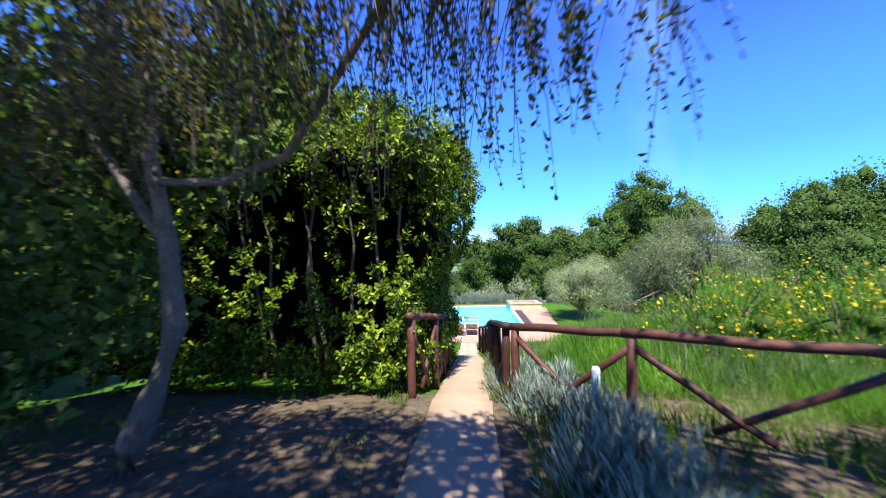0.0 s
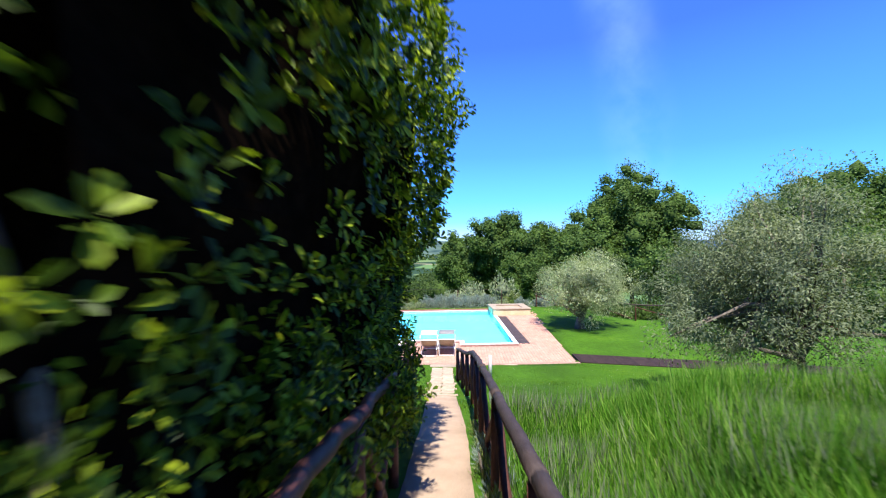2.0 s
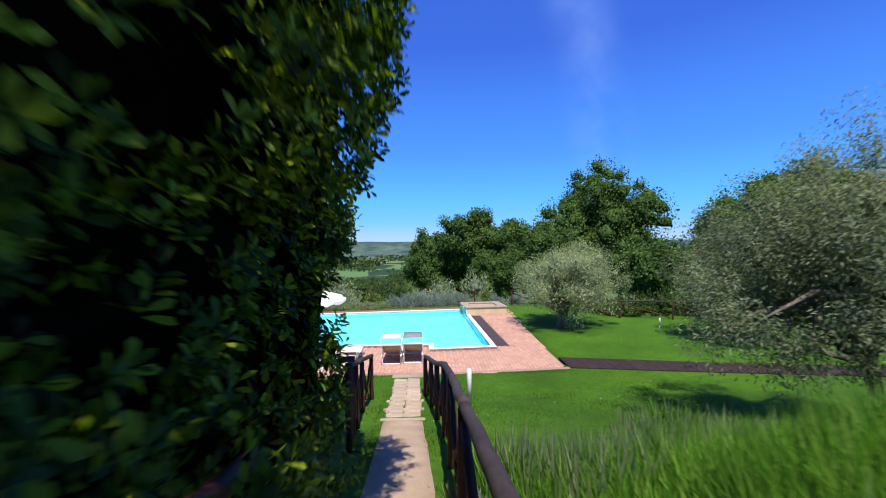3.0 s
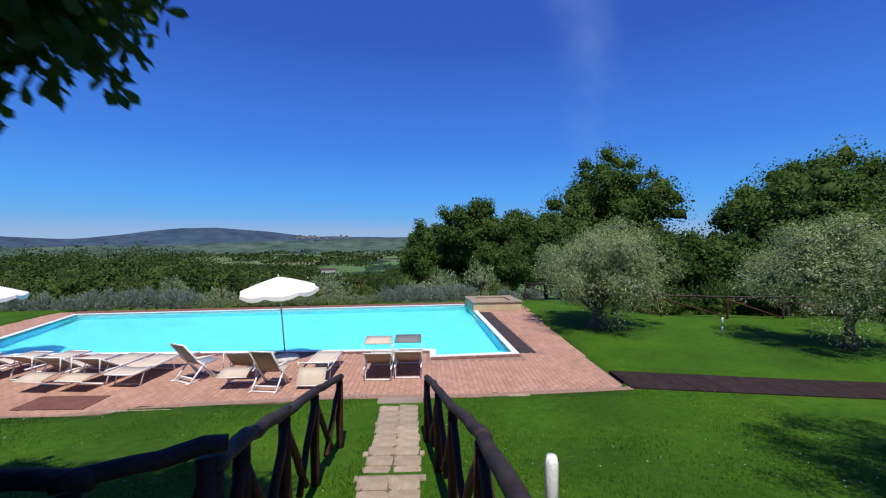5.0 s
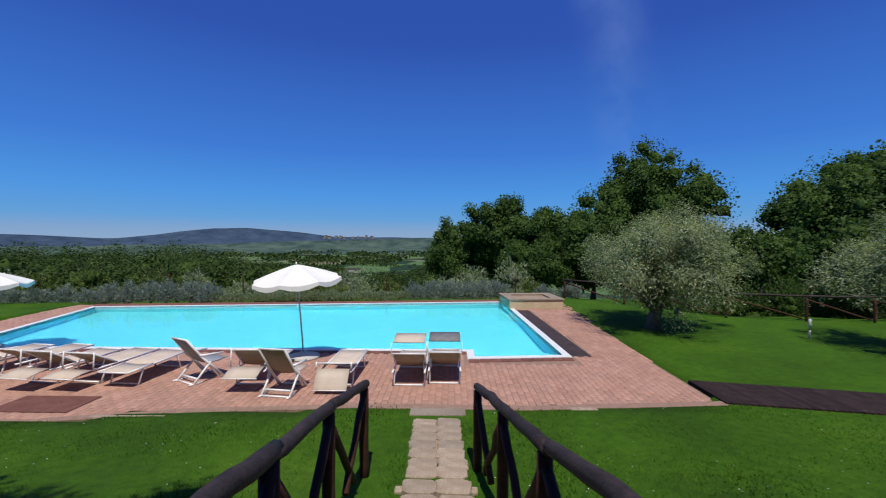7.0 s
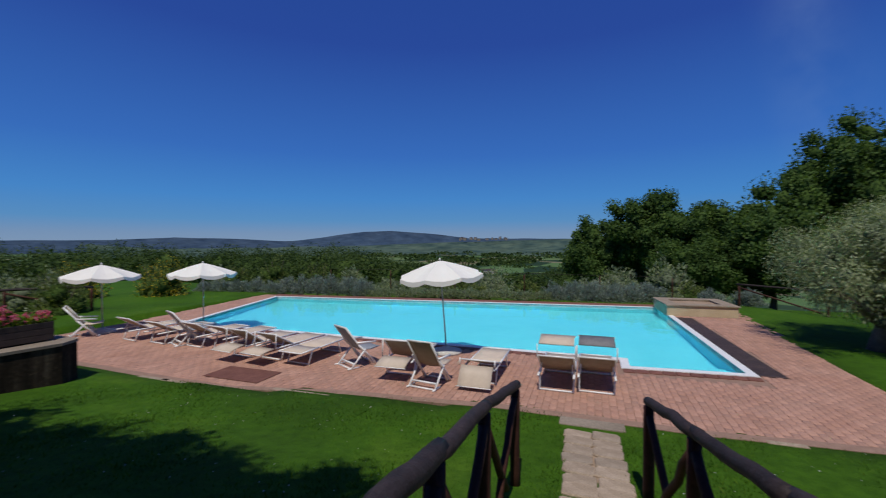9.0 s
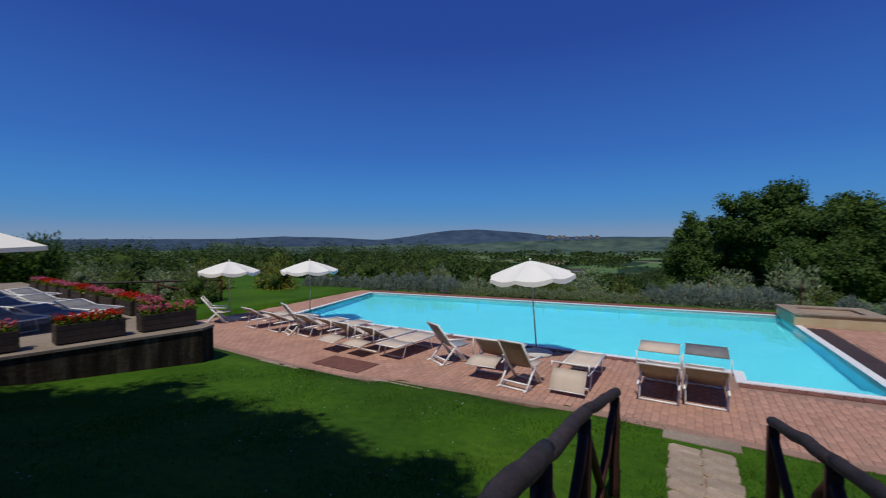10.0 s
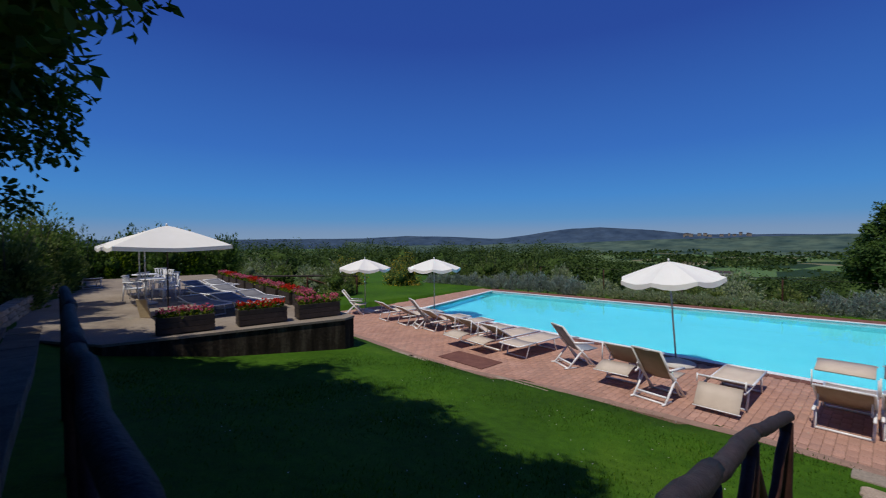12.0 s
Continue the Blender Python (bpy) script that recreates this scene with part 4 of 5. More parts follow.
def hanging_twigs(e, n, boxlim, mat, leaf, length, per=16):
    """Thin drooping twigs with small leaves along them."""
    P, D = [], []
    bm = bmesh.new()
    for k in range(n):
        a = Vector([random.uniform(*boxlim[i]) for i in range(3)])
        L = length * random.uniform(0.5, 1.2)
        sway = Vector((random.uniform(-0.35, 0.35), random.uniform(-0.35, 0.35), -1)).normalized()
        pts = [a, a + sway * L * 0.5 + Vector((random.uniform(-1, 1), random.uniform(-1, 1), 0)) * 0.06, a + sway * L]
        tube(bm, pts, [0.006, 0.004, 0.002], 4)
        for j in range(per):
            t = 0.15 + 0.85 * j / per
            P.append(pts[0].lerp(pts[2], t))
            D.append((random.gauss(0, 1), random.gauss(0, 1), random.gauss(-0.5, 0.6)))
    part("twig_spray", bm, M_BARK, e)
    P, D = np.array([tuple(p) for p in P]), np.array(D)
    part("twig_leaves", leaves("twig_leaves", P, D, leaf * (0.6 + 0.8 * rng.random(len(P))), mat, 0.5, 0.15, True), mat, e)


# shade tree at the top of the path, its limb reaching over
e = thing("shade_tree", "leaning shade tree with drooping leafy twigs", "tree", at=(-1.64, 2.78, 3.15))
bm = bmesh.new()
tube(bm, [(0, 0, -0.1), (0.10, 0, 0.3), (0.29, 0.02, 0.7), (0.50, 0.02, 1.25), (0.44, 0.02, 2.0), (0.30, 0.02, 2.65), (0.35, 0.0, 3.7)], [0.15, 0.12, 0.10, 0.085, 0.07, 0.06, 0.04], 10, 0.25)
tube(bm, [(0.33, 0.02, 2.45), (1.0, -0.08, 2.42), (1.57, -0.18, 2.58), (1.90, -0.30, 2.95), (2.46, -0.58, 3.5), (2.9, -0.8, 4.2)], [0.035, 0.035, 0.035, 0.032, 0.03, 0.02], 8, 0.2)
tube(bm, [(0.45, 0.02, 1.9), (-0.4, 0.3, 2.8), (-1.2, 0.6, 3.7)], [0.05, 0.04, 0.02], 8, 0.2)
part("trunk", bm, M_BARK, e, "", True)
hanging_twigs(e, 300, ((0.1, 3.3), (-0.75, -0.2), (3.45, 4.3)), M_TWIG, 0.045, 1.3, 24)
hanging_twigs(e, 46, ((3.1, 4.3), (-0.75, -0.2), (3.55, 4.2)), M_TWIG, 0.055, 1.15, 18)
hanging_twigs(e, 280, ((-2.6, 0.4), (-0.3, 1.0), (3.0, 4.3)), M_TWIG, 0.045, 0.9, 18)
cen = np.concatenate([np.stack([rng.uniform(-4.1, -0.3, 70), rng.uniform(0.2, 1.3, 70), rng.uniform(0.8, 4.6, 70)], 1),
                      # next two groups: unseen crown overhead, added to shade the ground
                      np.stack([rng.uniform(-6.2, 7.8, 560), rng.uniform(-7.0, -1.6, 560), rng.uniform(4.7, 6.6, 560)], 1),
                      np.stack([rng.uniform(-6.2, 0.0, 90), rng.uniform(-2.2, -0.6, 90), rng.uniform(4.7, 6.4, 90)], 1),
                      np.stack([rng.uniform(-1.0, 1.0, 46), rng.uniform(0.7, 1.4, 46), rng.uniform(2.5, 4.3, 46)], 1)])
p, d = clumps(cen, np.where(np.arange(len(cen)) < len(cen) - 46, 0.4, 0.2) + 0.3 * rng.random(len(cen)), 100)
part("crown", leaves("crown", p, d, 0.11 + 0.075 * rng.random(len(p)), M_OAK, 0.55), M_OAK, e)
for x, y, h in ((-5.2, 3.6, 3.0), (-6.2, 5.2, 4.2), (-6.8, 2.4, 3.8), (-5.5, 6.9, 4.2), (-8.6, 5.0, 4.4)):
    bush("shrub", "dark evergreen shrub in deep shade beside the path", "shrub", x, y, h, 1.5, 1.2, M_OAK, 3600, 0.10, z0=3.0, narrow=0.5, group="shrubs at the top of the path")

# tall trees behind the hedge, whose shade lies over the lawn
tree("evergreen_oak", "tall dark evergreen oak behind the hedge", "tree", -2.1, 12.35, 8.9, 1.9, M_OAK, M_BARK, 130, 280, 0.15, 0.2, 0.25, z0=1.5, seed=1, rough=0.3, core=0.5, lean=(0.15, 0.7))
tree("evergreen_oak", "tall dark evergreen oak shading the lawn", "tree", -7.5, 12.0, 9.6, 2.5, M_OAK, M_BARK, 160, 280, 0.16, 0.22, 0.22, z0=1.0, seed=2, rough=0.3, core=0.5)
# the next five oaks are added, mostly unseen, to fill out the shade
tree("evergreen_oak", "tall dark evergreen oak added between two others to fill the lawn shadow", "tree", -4.7, 12.3, 9.2, 2.1, M_OAK, M_BARK, 140, 270, 0.16, 0.2, 0.22, z0=1.2, seed=8, rough=0.3, core=0.5, lean=(0, 0.6))
tree("evergreen_oak", "dark evergreen oak added behind the hedge to fill the lawn shadow", "tree", -3.4, 12.3, 9.0, 1.9, M_OAK, M_BARK, 120, 260, 0.15, 0.18, 0.3, z0=1.3, seed=14, rough=0.25, core=0.5, lean=(0, 0.75))
tree("evergreen_oak", "dark evergreen oak added behind the hedge to fill the lawn shadow", "tree", -6.1, 12.2, 9.5, 2.0, M_OAK, M_BARK, 120, 260, 0.15, 0.18, 0.3, z0=1.1, seed=15, rough=0.25, core=0.5)
tree("evergreen_oak", "unseen dark evergreen oak added beyond the way to widen its shade", "tree", -10.2, 11.0, 8.6, 2.4, M_OAK, M_BARK, 120, 260, 0.16, 0.2, 0.25, z0=0.9, seed=12, rough=0.3, core=0.5)
tree("evergreen_oak", "unseen tall dark evergreen oak added by the low wall for shade", "tree", -16.2, 9.4, 9.4, 3.2, M_OAK, M_BARK, 110, 300, 0.16, 0.2, 0.2, z0=1.0, seed=31, core=0.65)
tree("evergreen_oak", "tall dark evergreen oak above the terrace", "tree", -11.8, 8.6, 9.0, 3.0, M_OAK, M_BARK, 110, 260, 0.16, 0.2, 0.2, z0=1.0, seed=3, core=0.65)
e = thing("overhanging_bough", "leafy evergreen bough hanging above the log fence", "bough", at=(0, 0, 0))
bm = bmesh.new()
tube(bm, [(-3.0, 11.6, 5.2), (-2.0, 12.9, 5.4), (-1.1, 13.5, 5.1), (-0.4, 13.9, 4.7)], [0.07, 0.05, 0.03, 0.01], 7, 0.2)
tube(bm, [(-3.6, 11.9, 5.2), (-3.9, 13.0, 5.0), (-4.4, 13.9, 4.3)], [0.06, 0.035, 0.01], 7, 0.2)
part("limb", bm, M_BARK, e, "", True)
bx = rng.uniform(-1.2, 0.18, 80)
cen = np.concatenate([np.stack([bx, rng.uniform(13.5, 13.84, 80), 3.98 + 0.4 * (bx + 0.3) + 1.0 * rng.random(80) ** 1.3], 1),
                      np.stack([rng.uniform(-1.7, 0.0, 60), rng.uniform(13.5, 14.0, 60), rng.uniform(4.15, 5.3, 60)], 1),
                      np.stack([rng.uniform(-1.7, -0.9, 12), rng.uniform(13.5, 14.0, 12), rng.uniform(3.8, 4.4, 12)], 1),
                      np.stack([rng.uniform(-5.2, -3.6, 34), rng.uniform(13.1, 13.95, 34), rng.uniform(3.6, 6.4, 34)], 1),
                      np.stack([rng.uniform(-5.6, -4.3, 45), rng.uniform(13.3, 13.95, 45), rng.uniform(3.2, 6.6, 45)], 1),
                      np.stack([rng.uniform(-4.8, -4.2, 7), rng.uniform(14.0, 14.25, 7), rng.uniform(3.7, 4.4, 7)], 1)])
p, d = clumps(cen, 0.15 + 0.16 * rng.random(len(cen)), 90)
d[:, 2] -= 0.3
part("leaf_sprays", leaves("leaf_sprays", p, d, 0.055 + 0.04 * rng.random(len(p)), M_OAK, 0.5, 0.2, True), M_OAK, e)

# olives
tree("olive_tree", "silvery olive tree on the lawn beside the pool deck", "olive tree", 7.9, 28.9, 4.2, 3.1, M_OLIVE, M_BARK, 120, 700, 0.085, 0.27, 0.16, narrow=0.32, droop=0.9, clump=0.21, group="olive trees", seed=4, limbs=20, core=0.2, lean=(0.3, 0))
tree("olive_tree", "old silvery olive tree in tall grass", "olive tree", 9.2, 15.2, 5.3, 3.2, M_OLDOLIVE, M_BARK, 150, 520, 0.078, 0.15, 0.10, narrow=0.28, droop=0.8, clump=0.175, group="olive trees", seed=5, limbs=40, rough=0.4, core=0, lean=(-0.6, 0.3), trunk_top=3.0)
tree("olive_tree", "silvery olive tree near the garden fence", "olive tree", 14.6, 25.2, 4.4, 3.1, M_OLIVE, M_BARK, 80, 560, 0.10, 0.18, 0.18, narrow=0.3, droop=0.6, clump=0.23, group="olive trees", seed=6, limbs=10, core=0.2)
tree("olive_tree", "silvery olive tree beyond the garden fence", "olive tree", 19.0, 32.5, 4.2, 3.0, M_OLIVE, M_BARK, 110, 120, 0.14, 0.18, 0.15, narrow=0.3, droop=0.4, clump=0.22, group="olive trees", seed=7, core=0.2)

# broad oaks behind the garden
OAKS = [(31, 79, 24.6, 11.0, 9), (46, 62, 19, 9.5, 10), (57, 68, 25, 11, 11), (38, 88, 17, 9, 12), (24, 92, 17, 9, 13), (16, 84, 16, 7.5, 14), (9, 88, 20, 6.5, 15), (2, 92, 15, 7, 16), (21, 74, 13, 7, 17),
        (34, 60, 9, 6, 18), (27, 58, 8, 6, 19), (42, 50, 11, 7, 20), (52, 55, 16, 8, 21), (13, 72, 9, 6, 22), (29, 47, 6.5, 4.5, 23), (22, 45, 5.5, 4.2, 24), (36, 42, 8, 5, 25), (64, 58, 21, 9, 26)]
for x, y, h, rad, sd in OAKS:
    big = h > 12
    tree("oak_tree", "broad dark-green oak tree beyond the garden" if big else "bushy dark-green oak beyond the fence", "oak tree", x, y, h, rad, M_OAK, M_BARK, 190 if big else 80, 270 if big else 220, 0.35 if big else 0.26, 0.4 if big else 0.25, 0.10, clump=0.19, narrow=0.75, rough=0.2, core=0.5, group="oaks beyond the garden", seed=sd, limbs=6)


def woods():
    """Far wooded slope: very many leaf clumps."""
    P, D, S, O, C, CR = [], [], [], [], [], []
    r = random.Random(5)
    for k in range(640):
        a = radians(r.uniform(-12, 92))
        dist = 62 + 260 * r.random() ** 1.6
        x, y = -math.sin(a) * dist, 14 + math.cos(a) * dist
        if x > -8 and y < 110:
            continue
        z = ground_z(x, y)
        deg = math.degrees(a)
        dip = float(np.interp(deg, [-12, 0, 3, 8, 14, 21, 26, 29, 32, 36, 40, 46, 92], [4, 12, 40, 52, 50, 40, 26, 14, 5, 5, 9, 4, -6])) / 740
        top = 2.9 - dist * (dip + 0.012 * noise.noise((x * 0.03, y * 0.03, 0)) + 0.016 * max(0, noise.noise((deg * 0.22, dist * 0.012, 5))) + r.uniform(-0.004, 0.014) + r.random() * 0.05 * min(max((170 - dist) / 90, 0), 1))
        h = max(top - z, 2.5)
        rad = min(h * 0.65, 3.6 + dist * 0.014) * r.uniform(0.7, 1.2)
        n = 420
        C.append((x, y, z + h * 0.4))
        CR.append(rad * 0.58)
        C.append((x + rad * 0.3, y, z + h * 0.68))
        CR.append(rad * 0.28)
        o = sphere_pts(n)
        o[:, 2] = np.abs(o[:, 2]) * 1.0
        lump = 0.75 + 0.35 * rng.random((n, 1))
        P.append(np.array([[x, y, z + h * 0.35]]) + o * lump * np.array([[rad, rad, h * 0.65]]))
        O.append(o * 0.6 + np.array([[0, 0, 0.7]]))
        D.append(o * 0.3 + rng.normal(size=o.shape))
        S.append((0.6 + 0.7 * rng.random(n)) * (0.22 + dist * 0.0018))
    for k in range(1500):                                   # copses and field hedges down in the valley
        a = radians(r.uniform(-14, 75))
        dist = 330 + 1900 * r.random() ** 1.3
        x, y = -math.sin(a) * dist, 14 + math.cos(a) * dist
        if noise.noise((x * 0.006, y * 0.004, 3)) < 0.02:
            continue
        z = ground_z(x, y)
        n, rad, h = 34, dist * 0.012 + 4, 4.5 + dist * 0.003
        o = sphere_pts(n)
        o[:, 2] = np.abs(o[:, 2])
        P.append(np.array([[x, y, z]]) + o * (0.7 + 0.4 * rng.random((n, 1))) * np.array([[rad * 1.6, rad, h]]))
        O.append(o + np.array([[0, 0, 0.3]]))
        D.append(o * 0.3 + rng.normal(size=o.shape))
        S.append((0.6 + 0.7 * rng.random(n)) * (2.2 + dist * 0.0045))
    tagged(new("woodland_filler", lumps("woodland_filler", np.array(C), np.array(CR), M_INNER)), "green filler lumps closing the gaps inside the woodland", "woodland", kind="stuff")
    me = leaves("far_woods", np.concatenate(P), np.concatenate(D), np.concatenate(S), M_WOODS, 1.0, 0.2, False, np.concatenate(O))
    tagged(new("far_woods", me), "dark green woodland covering the slope below the garden", "woodland", kind="stuff")


woods()

# shrubs behind the pool and the lawn
r = random.Random(11)
for k in range(34):
    x = -25 + k * 0.98 + r.uniform(-0.4, 0.4)
    y = 37.6 + 0.11 * (x + 24) * 0.75 + r.uniform(-0.6, 1.4)
    bush("shrub", "grey-green wild shrub behind the pool", "shrub", x, y, r.choice((0.6, 0.9, 1.1, 1.5, 2.1)) * r.uniform(0.85, 1.15) * (0.6 if -11 < x < 0 else 1), r.uniform(0.8, 1.5), r.uniform(0.8, 1.2), M_SHRUB if r.random() < 0.35 else M_OLIVE, 1300, 0.14, group="shrubs behind the pool")
for x0, x1, yy, n, hh in ((-16.4, -11.6, 34.9, 6, 1.25), (-1.2, 3.3, 36.6, 6, 1.2), (-22, -17.4, 34.2, 5, 0.8), (-11.2, -1.8, 35.5, 11, 0.55), (5.8, 7.4, 37.2, 2, 0.8)):
    for k in range(n):
        x = x0 + (x1 - x0) * k / (n - 1)
        bush("lavender_bush", "rounded silver-grey lavender bush behind the pool" if hh > 0.7 else "low grey-green tuft behind the pool", "lavender", x, yy - 0.2 + (x - x0) * 0.11 + r.uniform(-0.15, 0.15), hh * r.uniform(0.85, 1.1), 0.8, 0.65, M_LAVENDER if hh > 0.7 else M_OLIVE, 3400 if hh > 0.7 else 1800, 0.12, narrow=0.16, up=0.8, z0=0.0, group="lavender behind the pool")
for x, y, h in ((5.2, 44, 3.4), (8.4, 46, 2.8), (2.2, 45, 3.0), (-6.5, 44, 2.6), (7.6, 40, 1.2)):
    bush("olive_shrub", "pale green young olive beyond the pool", "shrub", x, y, h, 1.9, 1.7, M_OLIVE, 1300, 0.22, group="young olives")
for k in range(13):
    x = 11.2 + k * 1.15
    bush("shrub", "dark shady evergreen shrub behind the log fence", "shrub", x, 33.4 - 0.06 * (x - 11) + r.uniform(-0.3, 1.2), r.uniform(1.9, 3.0), 1.2, 1.0, M_OAK, 1500, 0.16, group="shrubs behind the fence")
# shrubs round the terrace
for k in range(9):
    x = -18.6 - k * 1.3
    bush("shrub", "dark bushy evergreen shrub behind the low wall", "shrub", x, 12.9 + (-19 - x) * 0.14 + r.uniform(-0.3, 0.3), r.uniform(3.1, 4.2), 1.5, 1.3, M_OAK if k % 3 else M_SHRUB, 2800, 0.17, z0=0.9, group="shrubs round the terrace")
for k in range(5):
    x = -13.0 - k * 1.4
    bush("shrub", "dark bushy evergreen shrub beside the terrace", "shrub", x, 11.6 + r.uniform(-0.5, 0.4), r.uniform(2.6, 3.8), 1.5, 1.2, M_SHRUB if k % 3 else M_OAK, 1600, 0.12, z0=0.9, group="shrubs round the terrace")
for k in range(9):
    bush("shrub", "leafy green shrub behind the terrace", "shrub", -32.5 - r.uniform(0, 2), 13 + k * 1.3, r.uniform(3.0, 4.6), 1.6, 1.4, M_HEDGE if k % 3 == 0 else M_OAK, 2400, 0.2, z0=0.6, group="shrubs round the terrace")
for k in range(12):
    bush("shrub", "grey-green shrub beyond the flower boxes", "shrub", -31 + k * 0.95, 24.2 + r.uniform(-0.8, 0.8) + k * 0.2, r.uniform(1.6, 2.4), 1.2, 1.1, M_SHRUB if k % 2 else M_OLIVE, 1500, 0.12, z0=0.1, group="shrubs round the terrace")
for x, y in ((-22.5, 31.5), (-25.5, 29.0)):
    bush("broom_bush", "yellow-flowering broom bush behind the fence", "broom", x, y, 2.3, 1.8, 1.5, M_SHRUB, 1200, 0.16, bloom=M_YELLOW, bloom_n=1150, group="broom bushes")
for x, y, h in ((5.3, 7.0, 1.3), (6.6, 8.3, 1.7), (8.0, 8.9, 1.9), (8.2, 7.2, 1.7), (9.6, 8.4, 2.0), (6.9, 6.6, 1.3)):
    bush("broom_bush", "yellow-flowering broom bush in the meadow", "broom", x, y, h, 1.5, 1.2, M_GRASS, 2600, 0.13, narrow=0.16, up=1.4, bloom=M_YELLOW, bloom_n=420, group="broom bushes")
for k in range(16):
    bush("lavender_bush", "grey-green lavender tuft below the log rail", "lavender", 1.9 + r.uniform(0, 0.9), 4.9 + k * 0.22 + r.uniform(-0.2, 0.2), 0.6, 0.4, 0.4, M_LAVENDER, 420, 0.16, narrow=0.1, up=1.2, z0=path_z(5.0 + k * 0.22) - 0.1, group="lavender by the path")


for k in range(22):
    y = 5.3 + k * 0.33
    bush("lavender_bush", "low grey-green lavender tuft between path and rail", "lavender", 1.58 + r.uniform(-0.06, 0.1), y, r.uniform(0.28, 0.45), 0.24, 0.26, M_LAVENDER if k % 3 else M_SHRUB, 260, 0.12, narrow=0.1, up=1.2, z0=path_z(y), group="lavender by the path")


def blades(name, label, category, n, x0, x1, y0, y1, h, mat, keep, lean=0.35, width=0.05):
    x, y = rng.uniform(x0, x1, n), rng.uniform(y0, y1, n)
    ok = np.array([keep(a, b) for a, b in zip(x, y)])
    x, y = x[ok], y[ok]
    z = np.array([ground_z(a, b) for a, b in zip(x, y)])
    lump = np.array([0.75 + 0.6 * noise.noise((a * 0.7, b * 0.7, 4)) for a, b in zip(x, y)])
    p = np.stack([x, y, z - 0.02], 1)
    d = np.stack([rng.normal(0, lean, len(x)), rng.normal(0, lean, len(x)), np.ones(len(x))], 1)
    tagged(new(name, leaves(name, p, d, h * lump * (0.6 + 0.7 * rng.random(len(x))), mat, width, 0.05)), label, category, kind="stuff")


blades("meadow_grass", "tall bright green meadow grass on the slope", "grass", 120000, 1.75, 11, 4.6, 15.6, 0.5, M_GRASS, lambda a, b: b > 6.2 - (a - 1.7) * 0.5 + 0.8 * noise.noise((a * 0.6, b * 0.6, 1)) and a < 10 + 1.4 * noise.noise((a * 0.5, b * 0.5, 2)) and (b < 13.6 or a > 2.6 + (b - 13) * 1.2 + 0.6 * noise.noise((a, b, 3))), 0.35, 0.034)
blades("long_grass", "waist-high seeding meadow grass on the bank", "grass", 60000, 2.6, 12, 8.2, 13.2, 0.6, M_GRASS, lambda a, b: b < 12.4 + 1.2 * noise.noise((a * 0.6, b * 0.6, 5)) - max(0, 3.6 - a) * 3 and a < 10.6 + 1.6 * noise.noise((a * 0.5, b * 0.5, 7)), 0.25, 0.026)
blades("seed_heads", "pale dry seed heads standing in the meadow", "grass", 26000, 1.9, 11, 5.5, 14.8, 0.62, M_OLDOLIVE, lambda a, b: b > 6.2 - (a - 1.7) * 0.5 and noise.noise((a * 0.5, b * 0.5, 21)) > -0.05 and (b < 13.4 or a > 3.4), 0.2, 0.03)
blades("lawn_grass", "short mown lawn grass", "grass", 75000, -9.5, 8.5, 14.8, 22.0, 0.07, M_LAWNBLADE, lambda a, b: b < front_y(a) + 0.04 and abs(a - path_x(b)) > 0.40, 0.5, 0.16)
blades("weeds", "rough tufts of grass along the path", "grass", 5000, -0.3, 2.0, 12.5, 21.4, 0.13, M_LAWNBLADE, lambda a, b: 0.38 < abs(a - path_x(b)) < 0.62, 0.5, 0.08)


blades("verge_grass", "rough dark green grass and herbs on the verge beside the path", "grass", 16000, 1.75, 9.5, -2.5, 6.6, 0.32, M_LAWNBLADE, lambda a, b: noise.noise((a * 0.9, b * 0.9, 11)) > -0.25, 0.4, 0.06)
blades("shade_grass", "thin shaded grass under the trees", "grass", 9000, -7.5, 0.35, 0.5, 5.6, 0.16, M_LAWNBLADE, lambda a, b: noise.noise((a * 0.8, b * 0.8, 12)) > 0.0, 0.5, 0.07)
for k in range(18):
    x = 1.9 + r.uniform(0, 0.75)
    y = 0.6 + k * 0.26
    bush("lavender_bush", "grey-green lavender tuft beside the path", "lavender", x, y, r.uniform(0.45, 0.7), 0.42, 0.42, M_LAVENDER, 420, 0.16, narrow=0.1, up=1.2, group="lavender by the path")


def daisies():
    n = 620
    x, y = rng.uniform(-9.5, 9, n), rng.uniform(15.5, 21.8, n)
    ok = np.array([b < front_y(a) - 0.05 and abs(a - path_x(b)) > 0.6 and noise.noise((a * 0.6, b * 0.6, 9)) > -0.05 for a, b in zip(x, y)])
    x, y = x[ok], y[ok]
    p = np.stack([x, y, np.array([ground_z(a, b) + 0.05 for a, b in zip(x, y)])], 1)
    d = np.stack([rng.normal(size=len(x)), rng.normal(size=len(x)), np.zeros(len(x))], 1)
    me = leaves("daisies", p, d, np.full(len(x), 0.016), M_WHITE, 1.0, 0.0, False, np.tile(np.array([[0.0, 0.0, 1.0]]), (len(x), 1)))
    tagged(new("daisies", me), "tiny white daisies scattered in the lawn", "flowers", kind="stuff")


daisies()


